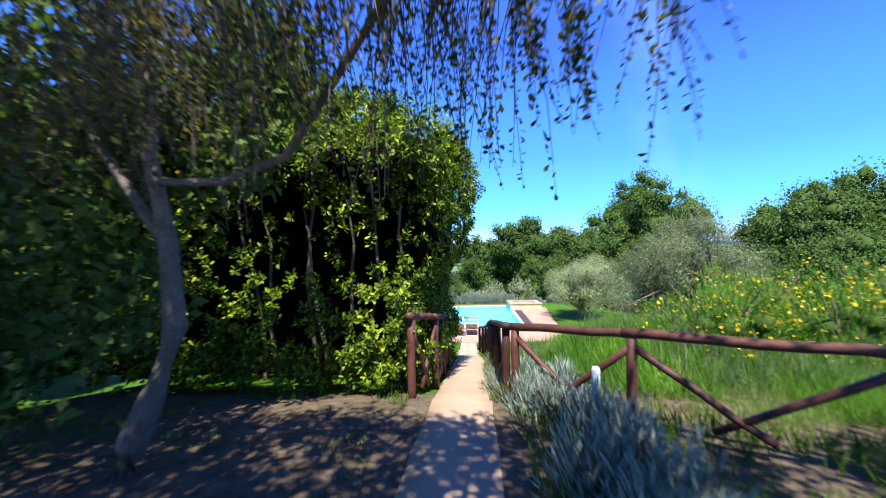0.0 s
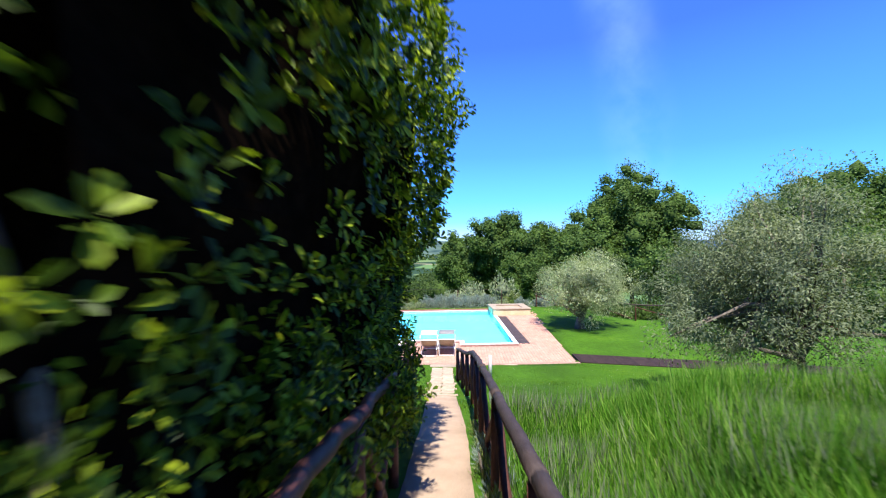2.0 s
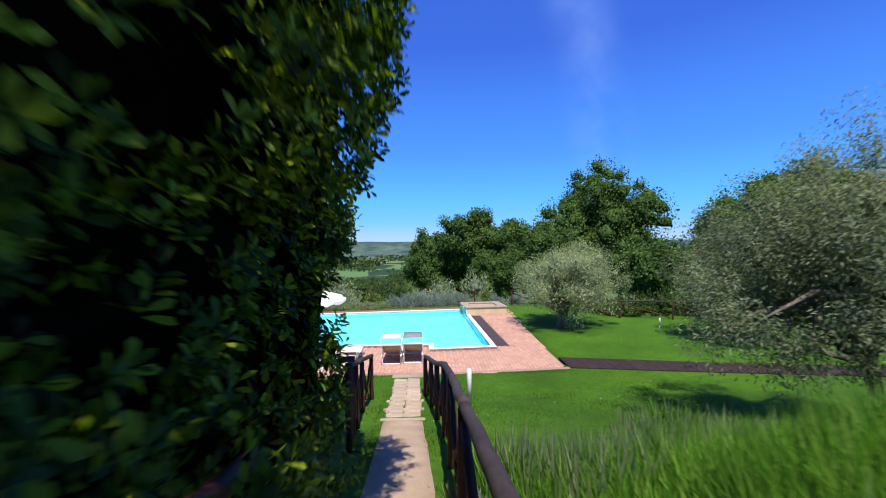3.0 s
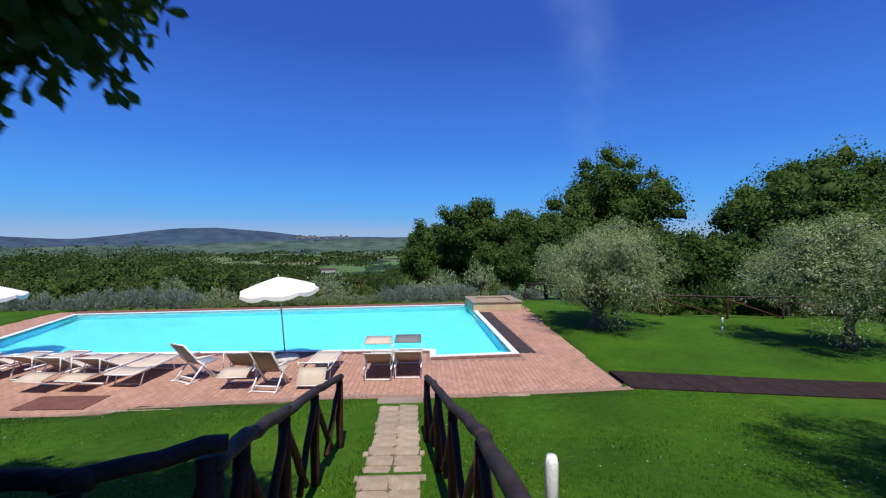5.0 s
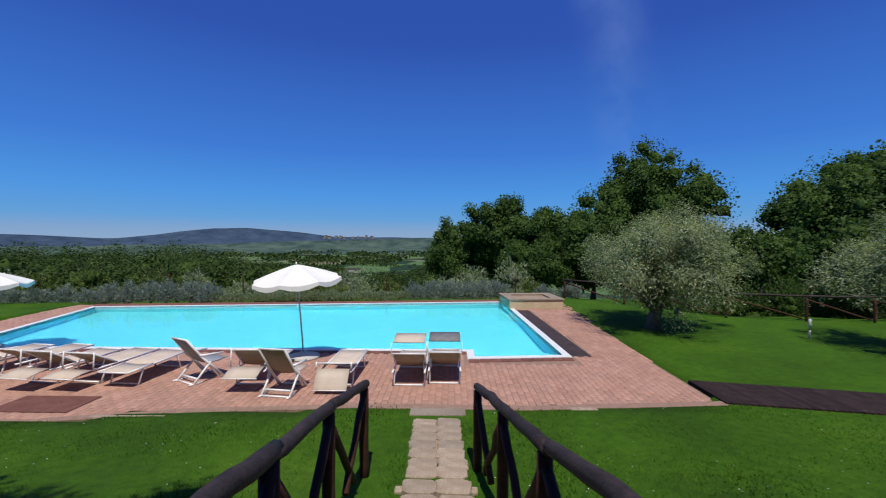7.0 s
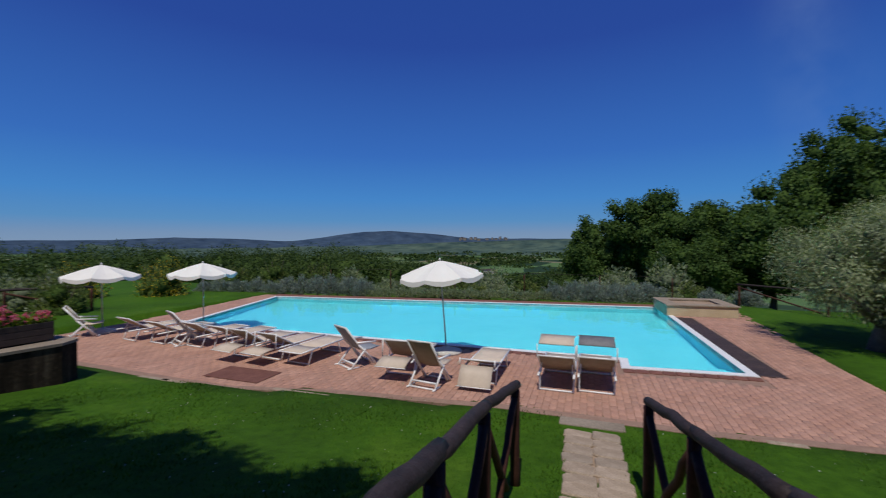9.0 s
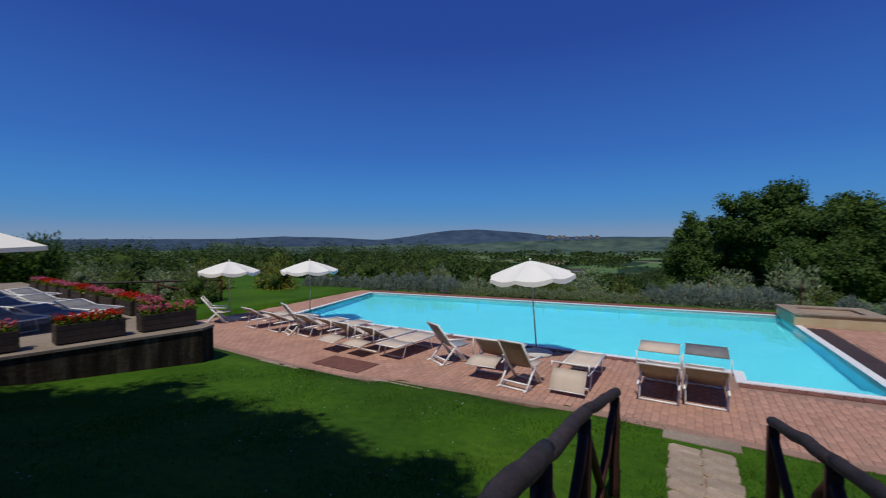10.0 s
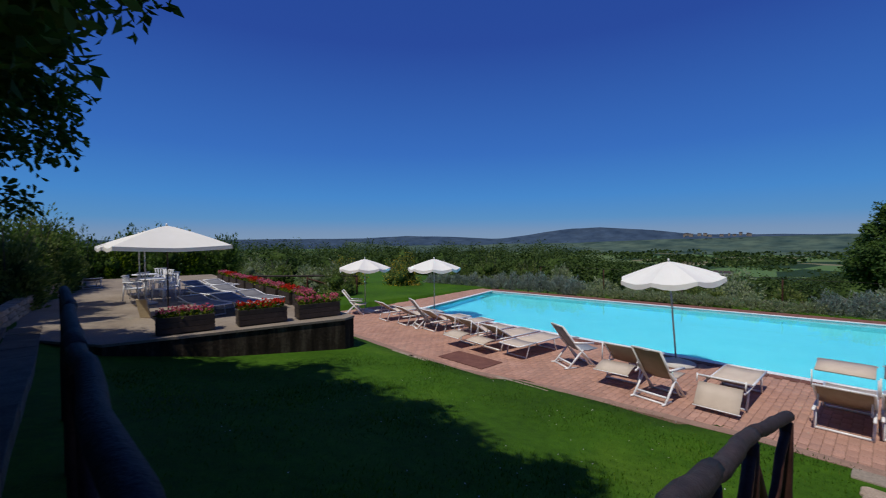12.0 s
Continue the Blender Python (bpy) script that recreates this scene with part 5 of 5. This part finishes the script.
# ---- pool furniture ----
def sheet(pts, width, thick=0.012, sag=0.0):
    """Fabric stretched along a profile of (y, z) points."""
    bm = bmesh.new()
    rows = []
    for y, z in pts:
        row = []
        for k in range(5):
            u = k / 4 - 0.5
            row.append([bm.verts.new((u * width, y, z + dz - sag * (1 - (2 * u) ** 2))) for dz in (thick, 0)])
        rows.append(row)
    for a, b2 in zip(rows, rows[1:]):
        for k in range(4):
            bm.faces.new((a[k][0], a[k + 1][0], b2[k + 1][0], b2[k][0]))
            bm.faces.new((a[k][1], b2[k][1], b2[k + 1][1], a[k + 1][1]))
        for k in (0, 4):
            bm.faces.new((a[k][0], b2[k][0], b2[k][1], a[k][1]))
    for row in (rows[0], rows[-1]):
        for k in range(4):
            bm.faces.new((row[k][0], row[k + 1][0], row[k + 1][1], row[k][1]))
    bmesh.ops.recalc_face_normals(bm, faces=bm.faces[:])
    return bm


def bar(a, b2, r=0.014):
    bm = bmesh.new()
    tube(bm, [a, b2], r, 6)
    return bm


def lounger(label, back, shade=None, fabric=None, group="loungers by the pool", white=None, shade_cloth=None):
    """Aluminium sun lounger, head end at y = 0, foot end at y = 1.9. back: degrees; shade: degrees of the head canopy."""
    fabric, white = fabric or M_FABRIC, white or M_WHITE
    e = thing("sun_lounger", label, "sun lounger", group)
    w, zs, hy = 0.335, 0.34, 0.68
    cb, sb = math.cos(radians(back)), math.sin(radians(back))
    hx = (hy - 0.66 * cb, zs + 0.66 * sb)
    for s in (-1, 1):
        part("side_rail", bar((s * w, 0.12, zs), (s * w, 1.88, zs), 0.021), white, e, "", True)
        part("back_rail", bar((s * w, hy, zs + 0.01), (s * w, *hx), 0.019), white, e, "", True)
        for y0, y1 in ((0.42, 0.30), (1.42, 1.56)):
            part("leg", bar((s * w, y0, zs), (s * w * 0.96, y1, 0.0), 0.019), white, e, "", True)
    for y1 in (0.30, 1.56):
        part("foot_bar", bar((-w * 0.96, y1, 0.021), (w * 0.96, y1, 0.021), 0.020), white, e, "", True)
    part("head_bar", bar((-w, *hx), (w, *hx), 0.019), white, e, "", True)
    part("end_bar", bar((-w, 1.88, zs), (w, 1.88, zs), 0.019), white, e, "", True)
    part("seat", sheet([(hy, zs), (1.1, zs), (1.5, zs), (1.87, zs)], 0.65, 0.012, 0.023), fabric, e, "", True)
    part("backrest", sheet([(hy, zs), ((hy + hx[0]) / 2, (zs + hx[1]) / 2), hx], 0.65, 0.012, 0.023), M_MESHBACK if fabric is M_FABRIC and back > 8 else fabric, e, "", True)
    if back > 8:
        part("strut", bar((-w * 0.9, hy - 0.3 * cb, zs + 0.3 * sb), (-w * 0.9, 0.35, zs), 0.013), white, e)
        part("strut", bar((w * 0.9, hy - 0.3 * cb, zs + 0.3 * sb), (w * 0.9, 0.35, zs), 0.013), white, e)
    if shade is not None:
        cs, ss = math.cos(radians(shade)), math.sin(radians(shade))
        base = (hx[0] + 0.12 * cb, hx[1] - 0.12 * sb)
        if shade > 0:
            # raised on its arms over the head
            top = (base[0] - 0.02, base[1] + 0.28)
            for s in (-1, 1):
                part("shade_arm", bar((s * (w + 0.03), *base), (s * (w + 0.03), *top), 0.012), white, e, "", True)
            end = (top[0] + 0.55 * cs, top[1] + 0.07)
        else:
            # swung down in front of the back on its side arms
            top = (hx[0] - 0.03, hx[1] - (0.36 if shade > -20 else 0.12))
            end = (top[0] - 0.44 * cs, top[1] + 0.44 * ss)
            for s in (-1, 1):
                part("shade_arm", bar((s * (w + 0.03), hx[0], hx[1] + 0.03), (s * (w + 0.03), *top), 0.014), white, e, "", True)
        part("sunshade", sheet([top, ((top[0] + end[0]) / 2, (top[1] + end[1]) / 2 + 0.015), end], 0.67, 0.02, 0.0), shade_cloth or fabric, e, "fabric head canopy", True)
        part("shade_bar", bar((-w - 0.02, *end), (w + 0.02, *end), 0.012), white, e, "", True)
    return e


def deck_chair(label, fabric=None, group="deck chairs by the pool"):
    """Folding high-backed chair seen from behind: crossed side frames, slung back and seat."""
    fabric = fabric or M_FABRIC
    e = thing("deck_chair", label, "deck chair", group)
    w = 0.27
    for s in (-1, 1):
        part("back_frame", bar((s * w, 0.02, 0.98), (s * w, 0.72, 0.05), 0.023), M_WHITE, e, "", True)
        part("leg", bar((s * (w + 0.03), 0.12, 0.0), (s * (w + 0.03), 0.52, 0.42), 0.023), M_WHITE, e, "", True)
        part("leg", bar((s * (w + 0.03), 0.85, 0.0), (s * (w + 0.03), 0.30, 0.58), 0.023), M_WHITE, e, "", True)
        part("armrest", bar((s * (w + 0.04), 0.28, 0.60), (s * (w + 0.04), 0.80, 0.56), 0.024), M_WHITE, e, "", True)
    part("foot_bar", bar((-w, 0.12, 0.020), (w, 0.12, 0.020), 0.020), M_WHITE, e, "", True)
    part("foot_bar", bar((-w, 0.85, 0.020), (w, 0.85, 0.020), 0.020), M_WHITE, e, "", True)
    part("cross_bar", bar((-w, 0.22, 0.11), (w, 0.22, 0.11), 0.022), M_WHITE, e, "", True)
    for s in (-1, 1):
        part("runner", bar((s * (w + 0.03), 0.04, 0.02), (s * (w + 0.03), 0.34, 0.02), 0.02), M_WHITE, e, "", True)
    part("head_bar", bar((-w, 0.02, 0.98), (w, 0.02, 0.98), 0.020), M_WHITE, e, "", True)
    part("backrest", sheet([(0.03, 0.97), (0.20, 0.74), (0.38, 0.52), (0.48, 0.40)], 0.53, 0.012, 0.03), M_MESHBACK if fabric is M_FABRIC else fabric, e, "", True)
    part("seat", sheet([(0.48, 0.40), (0.7, 0.38), (0.95, 0.42)], 0.53, 0.012, 0.023), fabric, e, "", True)
    return e


def canopy(sides, rad, rim, top, valance, scallop=True, tilt=0.0):
    bm = bmesh.new()
    n = sides * 4
    apex = bm.verts.new((0, 0, top))
    rings = []
    for t, zz in ((0.12, 0.93), (0.4, 0.67), (0.7, 0.35), (1.0, 0.0)):
        row = []
        for k in range(n):
            a = 2 * math.pi * k / n
            frac = (k % 4) / 4
            flat = math.cos(math.pi / sides) / math.cos((frac - 0.5) * 2 * math.pi / sides)
            dip = 0.065 * math.sin(math.pi * frac) * t
            row.append(bm.verts.new((math.cos(a) * rad * t * flat, math.sin(a) * rad * t * flat, rim + (top - rim) * zz - dip)))
        rings.append(row)
    low = []
    for k, v in enumerate(rings[-1]):
        d = valance * (0.72 + 0.28 * math.sin(math.pi * ((k % 4) / 4)) ** 0.5) if scallop else valance
        low.append(bm.verts.new((v.co.x * 1.005, v.co.y * 1.005, v.co.z - d)))
    rings.append(low)
    for k in range(n):
        bm.faces.new((apex, rings[0][k], rings[0][(k + 1) % n]))
    for a, b2 in zip(rings, rings[1:]):
        for k in range(n):
            bm.faces.new((a[k], b2[k], b2[(k + 1) % n], a[(k + 1) % n]))
    bmesh.ops.recalc_face_normals(bm, faces=bm.faces[:])
    return bm


def canvas_material():
    """Bleached canvas: faint weave and creases, a little light through it."""
    m, n, l, b = nodes_of("parasol_canvas")
    t1, t2 = tex_noise(n, l, 3, 4), tex_noise(n, l, 260, 2)
    r = ramp(n, [(0.3, (0.87, 0.85, 0.78)), (0.7, (0.91, 0.89, 0.83))])
    l.new(t1.outputs[0], r.inputs[0])
    l.new(r.outputs[0], b.inputs["Base Color"])
    b.inputs["Roughness"].default_value, b.inputs["Specular IOR Level"].default_value = 0.9, 0.1
    bump(n, l, b, t2.outputs[0], 0.1, 0.004)
    tr = n.new("ShaderNodeBsdfTranslucent")
    tr.inputs["Color"].default_value = (0.88, 0.86, 0.80, 1)
    ms = n.new("ShaderNodeMixShader")
    ms.inputs[0].default_value = 0.12
    l.new(b.outputs[0], ms.inputs[1])
    l.new(tr.outputs[0], ms.inputs[2])
    l.new(ms.outputs[0], n["Material Output"].inputs[0])
    return m


M_CLOTH = canvas_material()


def parasol(label, at, rad, rim, top, sides=8, tilt=(0, 0), square=False, pole_r=0.02, base_r=0.28, pole=None, group="parasols by the pool"):
    e = thing("parasol", label, "parasol", group, at=at)
    bm = bmesh.new()
    tube(bm, [(0, 0, 0), (0, 0, 0.05), (0, 0, 0.09), (0, 0, 0.16)], [base_r, base_r, base_r * 0.55, base_r * 0.2], 20)
    part("base", bm, M_CONC, e, "round pale concrete foot", True)
    m = pose(0, 0, 0, tilt[0], tilt[1])
    low = bmesh.new()
    tube(low, [(0, 0, 0.1), m @ Vector((0, 0, top + 0.03))], pole_r, 10)
    part("pole", low, pole or M_METAL, e, "", True)
    c = canopy(4 if square else sides, rad * (1.3 if square else 1), rim, top, 0.12 if not square else 0.10, not square)
    if square:
        bmesh.ops.transform(c, matrix=pose(0, 0, 0, 0, 0, 45), verts=c.verts)
    bmesh.ops.transform(c, matrix=m, verts=c.verts)
    cn = part("canopy", c, M_CLOTH, e, "cream canvas canopy with valance")
    kn = bmesh.new()
    tube(kn, [m @ Vector((0, 0, top)), m @ Vector((0, 0, top + 0.07))], [0.03, 0.015], 8)
    part("finial", kn, M_WHITE, e, "", True)
    for k in range(4 if square else sides):
        a = 2 * math.pi * k / (4 if square else sides) + (radians(45) if square else 0)
        rr = rad * (1.27 if square else 0.98)
        part("rib", bar(m @ Vector((0, 0, top - 0.06)), m @ Vector((math.cos(a) * rr, math.sin(a) * rr, rim - 0.02)), 0.007), M_METAL, e)
    return e


parasol("cream canvas parasol tilted beside the pool", (-3.14, 25.0, 0), 1.15, 2.10, 2.47, tilt=(3, -3), base_r=0.42)
parasol("cream canvas parasol upright beside the pool", (-12.52, 25.62, 0), 1.08, 1.88, 2.24, base_r=0.42)
parasol("cream canvas parasol upright over a deck chair", (-14.75, 23.7, 0), 1.08, 1.88, 2.24, base_r=0.42)

proto = {}
LOUNGERS = [  # x, y of the head end, turn, back, shade
    (-0.13, 22.62, 0, 36, 10), (0.62, 22.76, 0, 36, 11), (-1.67, 22.62, 0, 18, -50), (-3.50, 22.6, 2, 42, -14),
    (-6.25, 22.55, -4, 0, None), (-7.15, 22.65, -6, 32, -6), (-8.05, 22.6, -6, 36, -10), (-9.2, 23.0, -8, 30, None), (-10.15, 22.95, -6, 34, None),
    (-11.55, 22.9, -6, 30, None), (-12.75, 22.9, -8, 34, None)]
for x, y, rot, back, shade in LOUNGERS:
    key = (back, shade)
    if key not in proto:
        lab = "white-framed lounger with beige mesh, lying flat" if back == 0 else "white-framed lounger with beige mesh and raised sunshade" if shade and shade > 0 else "white-framed lounger with beige mesh and folded-down canopy" if shade else "white-framed lounger with beige mesh and raised back"
        ob = proto[key] = lounger(lab if shade != 11 else "white-framed lounger with beige mesh and grey sunshade", back, shade, shade_cloth=M_GREYFAB if shade == 11 else None)
        ob.matrix_basis = pose(x, y, 0, 0, 0, rot)
    else:
        copy_thing(proto[key], pose(x, y, 0, 0, 0, rot))
dc = deck_chair("white folding deck chair with beige mesh, back raised")
dc.matrix_basis = pose(-2.72, 22.08, 0, 0, 0, -8)
M_BLUEFAB = simple("blue_grey_mesh_fabric", (0.27, 0.30, 0.34), (0.35, 0.38, 0.42), 5, 0.8, 0, 0.3, 300, 0.1, 0.3)
gc = deck_chair("white folding deck chair with blue-grey mesh, back raised", M_BLUEFAB)
gc.matrix_basis = pose(-5.05, 22.85, 0, 0, 0, -28)
copy_thing(gc, pose(-10.9, 23.1, 0, 0, 0, -22))
for x, y, rot in ((-14.95, 22.75, -35),):
    copy_thing(dc, pose(x, y, 0, 0, 0, rot))

# ---- terrace furniture ----
GZ = TZ + 0.012
parasol("large square white canvas parasol on the terrace", (-13.65, 16.5, GZ), 1.45, 2.02, 2.58, square=True, base_r=0.32, pole=M_MATDARK, group="parasols on the terrace")
parasol("large square white canvas parasol behind another", (-17.0, 16.4, GZ), 1.35, 1.98, 2.45, square=True, base_r=0.34, pole=M_WHITE, group="parasols on the terrace")
parasol("large square white canvas parasol at the terrace's end", (-20.0, 16.6, GZ), 1.35, 1.98, 2.45, square=True, base_r=0.34, pole=M_WHITE, group="parasols on the terrace")
gl = lounger("white-framed lounger with dark grey mesh on the terrace", 12, None, M_GREYFAB, "loungers on the terrace")
gl.matrix_basis = pose(-14.35, 17.15, GZ, 0, 0, -78)
for x, y, rot in ((-14.2, 18.0, -78), (-14.6, 18.85, -80), (-17.0, 17.9, -78), (-17.2, 18.75, -80), (-19.8, 18.3, -80), (-19.9, 19.1, -80), (-24.5, 15.4, 95)):
    copy_thing(gl, pose(x, y, GZ, 0, 0, rot))


def plastic_chair():
    e = thing("garden_chair", "white plastic garden chair with arms", "chair", "white garden chairs")
    part("seat", boxed(-0.24, 0.24, -0.22, 0.24, 0.40, 0.44, bev=0.015), M_WHITE, e)
    for k in range(5):
        u = (k - 2) * 0.095
        part("back_slat", bar((u, 0.22, 0.44), (u * 1.1, 0.32, 0.88), 0.022), M_WHITE, e, "", True)
    part("back_rail", bar((-0.25, 0.325, 0.89), (0.25, 0.325, 0.89), 0.025), M_WHITE, e, "", True)
    for s in (-1, 1):
        part("armrest", bar((s * 0.27, -0.2, 0.64), (s * 0.27, 0.28, 0.66), 0.024), M_WHITE, e, "", True)
        part("leg", bar((s * 0.27, -0.22, 0.0), (s * 0.26, -0.18, 0.64), 0.022), M_WHITE, e, "", True)
        part("leg", bar((s * 0.26, 0.30, 0.0), (s * 0.24, 0.24, 0.64), 0.022), M_WHITE, e, "", True)
    return e


pc = plastic_chair()
pc.matrix_basis = pose(-17.6, 17.0, GZ, 0, 0, 30)
for x, y, rot in ((-18.4, 17.4, 80), (-19.6, 17.5, 10), (-20.6, 16.6, -60), (-21.3, 17.6, 40), (-22.6, 17.8, 100), (-18.6, 16.3, 150)):
    copy_thing(pc, pose(x, y, GZ, 0, 0, rot))


def garden_table(at):
    e = thing("garden_table", "round white plastic garden table", "table", "white garden tables", at=at)
    bm = bmesh.new()
    tube(bm, [(0, 0, 0.70), (0, 0, 0.715), (0, 0, 0.735)], [0.46, 0.48, 0.47], 24)
    part("tabletop", bm, M_WHITE, e)
    for k in range(4):
        a = math.pi / 4 + k * math.pi / 2
        part("leg", bar((math.cos(a) * 0.36, math.sin(a) * 0.36, 0), (math.cos(a) * 0.3, math.sin(a) * 0.3, 0.70), 0.022), M_WHITE, e, "", True)


garden_table((-19.0, 16.9, GZ))
garden_table((-21.8, 17.0, GZ))
board = thing("wooden_board", "pale wooden board leaning by the parasol base", "board", at=(-13.9, 16.0, GZ), rot=35)
bm = boxed(-0.18, 0.18, -0.02, 0.02, 0, 0.55, bev=0.008)
bmesh.ops.transform(bm, matrix=pose(0, 0, 0, 14), verts=bm.verts)
part("panel", bm, M_PLASTER, board)


def flower_box(label, at, rot, bloom, length=1.15):
    e = thing("flower_box", label, "flower box", "flower boxes on the terrace", at=at, rot=rot)
    L, W, H = length / 2, 0.2, 0.40
    for s in (-1, 1):
        for k in range(3):
            z = 0.02 + k * 0.128
            part("board", boxed(-L, L, s * W - 0.015, s * W + 0.015, z, z + 0.12, bev=0.006), M_PLANTER, e)
            part("end_board", boxed(s * L - 0.015, s * L + 0.015, -W + 0.017, W - 0.017, z, z + 0.12, bev=0.006), M_PLANTER, e)
    part("soil", boxed(-L + 0.02, L - 0.02, -W + 0.018, W - 0.018, 0.03, H - 0.05), M_SOIL, e)
    n = 420
    p = np.stack([rng.uniform(-L, L, n), rng.uniform(-W, W, n), H - 0.06 + 0.16 * rng.random(n)], 1)
    d = rng.normal(size=(n, 3)) + np.array([[0, 0, 0.8]])
    part("leafage", leaves("leafage", p, d, 0.05 + 0.05 * rng.random(n), M_HEDGE, 0.7), M_HEDGE, e)["kind"] = "stuff"
    k = 130
    c = np.repeat(np.stack([rng.uniform(-L, L, k), rng.uniform(-W, W, k), H + 0.06 + 0.14 * rng.random(k)], 1), 4, 0)
    part("blossom", leaves("blossom", c, rng.normal(size=c.shape) + np.array([[0, 0, 0.4]]), 0.03 + 0.03 * rng.random(len(c)), bloom, 0.9), bloom, e)
    return e


flower_box("dark wooden flower box with pink geraniums on the wall", (-10.98, 16.40, GZ), 84, M_PINK)
flower_box("dark wooden flower box with red geraniums on the wall", (-10.78, 18.08, GZ), 84, M_RED)
flower_box("dark wooden flower box with pink geraniums at the corner", (-10.62, 19.55, GZ), 84, M_PINK)
for k in range(9):
    flower_box("dark wooden flower box with mixed geraniums along the terrace edge", (-12.4 - k * 1.42, 20.0 + k * 0.085, GZ), -4, (M_PINK, M_RED)[k % 3 == 1])

# ---- lights on the lawn ----
def bollard(label, at, h=0.5):
    e = thing("bollard_light", label, "garden light", "garden lights", at=at)
    a, b2 = bmesh.new(), bmesh.new()
    tube(a, [(0, 0, -0.1), (0, 0, h * 0.5)], 0.03, 10)
    part("stem", a, M_METAL, e, "", True)
    tube(b2, [(0, 0, h * 0.5), (0, 0, h * 0.96), (0, 0, h)], [0.042, 0.042, 0.03], 14)
    part("lamp_head", b2, M_WHITE, e, "white cylindrical lamp head", True)


bollard("white bollard garden light on the lawn", (12.1, 27.5, ground_z(12.1, 27.5)), 0.65)
bollard("white bollard garden light beside the log fence", (2.51, 4.06, path_z(4.06)), 0.72)
bollard("white bollard garden light beside the path", (1.90, 15.0, ground_z(1.90, 15.0)), 1.2)


# ---- bricks of the deck ----
def brick_mesh():
    bm = bmesh.new()
    a, b2 = 0.121, 0.061
    lo = [bm.verts.new((x, y, -0.014)) for x, y in ((-b2, -a), (b2, -a), (b2, a), (-b2, a))]
    mi = [bm.verts.new((v.co.x, v.co.y, -0.003)) for v in lo]
    hi = [bm.verts.new((v.co.x * 0.93, v.co.y * 0.965, 0.0)) for v in lo]
    bm.faces.new(hi)
    for p, q in ((lo, mi), (mi, hi)):
        for k in range(4):
            bm.faces.new((p[k], p[(k + 1) % 4], q[(k + 1) % 4], q[k]))
    me = bpy.data.meshes.new("brick")
    bm.to_mesh(me)
    bm.free()
    me.materials.append(M_BRICK)
    return me


def inside(p, poly):
    x, y = p
    c = False
    n = len(poly)
    for i in range(n):
        (x0, y0), (x1, y1) = poly[i], poly[(i + 1) % n]
        if (y0 > y) != (y1 > y) and x < (x1 - x0) * (y - y0) / (y1 - y0) + x0:
            c = not c
    return c


def lay_bricks():
    me = brick_mesh()
    shape_v = np.array([v.co[:] for v in me.vertices])
    shape_f = np.array([p.vertices[:] for p in me.polygons])
    grown = inset(POOL, -0.02)
    side_area = [(3.98, 24.9), (5.9, 24.9), (6.05, 28.0), (6.4, 36.3), (3.5, 35.8), (3.52, 35.35), (3.98, 25.23)]
    left_area = [(-15.8, 25.7), (-13.8, 25.7), (-15.9, 33.1), (-16.3, 33.6), (-17.1, 33.5)]
    V, F, count = [], [], 0
    for i in range(-132, 51):
        x = i * 0.128
        for j in range(0, 62):
            y = 20.75 + (j + 0.5 * (i % 2)) * 0.25
            if y < front_y(x) + 0.1 + 0.06 * noise.noise((x * 2, 0, 0)):
                continue
            if y > 24.9:
                if inside((x, y), grown) or not (inside((x, y), side_area) or inside((x, y), left_area) or (x < 1.1 and -15.7 < x and y < 25.42)):
                    continue
                if 3.4 < x < 4.62 and 25.3 < y < 32.8 and x < 4.6 - 0.0455 * (y - 25.23):
                    continue
                if 3.2 < x < 5.9 and y > 33.1:
                    continue
            elif x < -15.6 or x > 5.8 or (x > 1.1 and x < 4.0 and y > 24.58):
                continue
            if -7.55 < x < -6.15 and 21.4 < y < 22.1:
                continue
            dz, tw = 0.004 * noise.noise((x * 3, y * 3, 1)), random.uniform(-1.2, 1.2)
            near = -2.2 < x < 2.7 and y < 23.4
            m = pose(x, y, dz, random.uniform(-0.5, 0.5), random.uniform(-0.5, 0.5), tw)
            if near and count < 300 and random.random() < 0.62:
                ob = new("brick", me)
                ob.parent = deck
                ob.matrix_basis = m
                count += 1
            else:
                a = np.array(m)
                F.append(shape_f + len(V) * len(shape_v))
                V.append(shape_v @ a[:3, :3].T + a[:3, 3])
    ob = new("brick_paving", mesh_np("brick_paving", np.concatenate(V), np.concatenate(F), M_BRICK))
    ob.parent = deck
    ob["kind"] = "stuff"


lay_bricks()
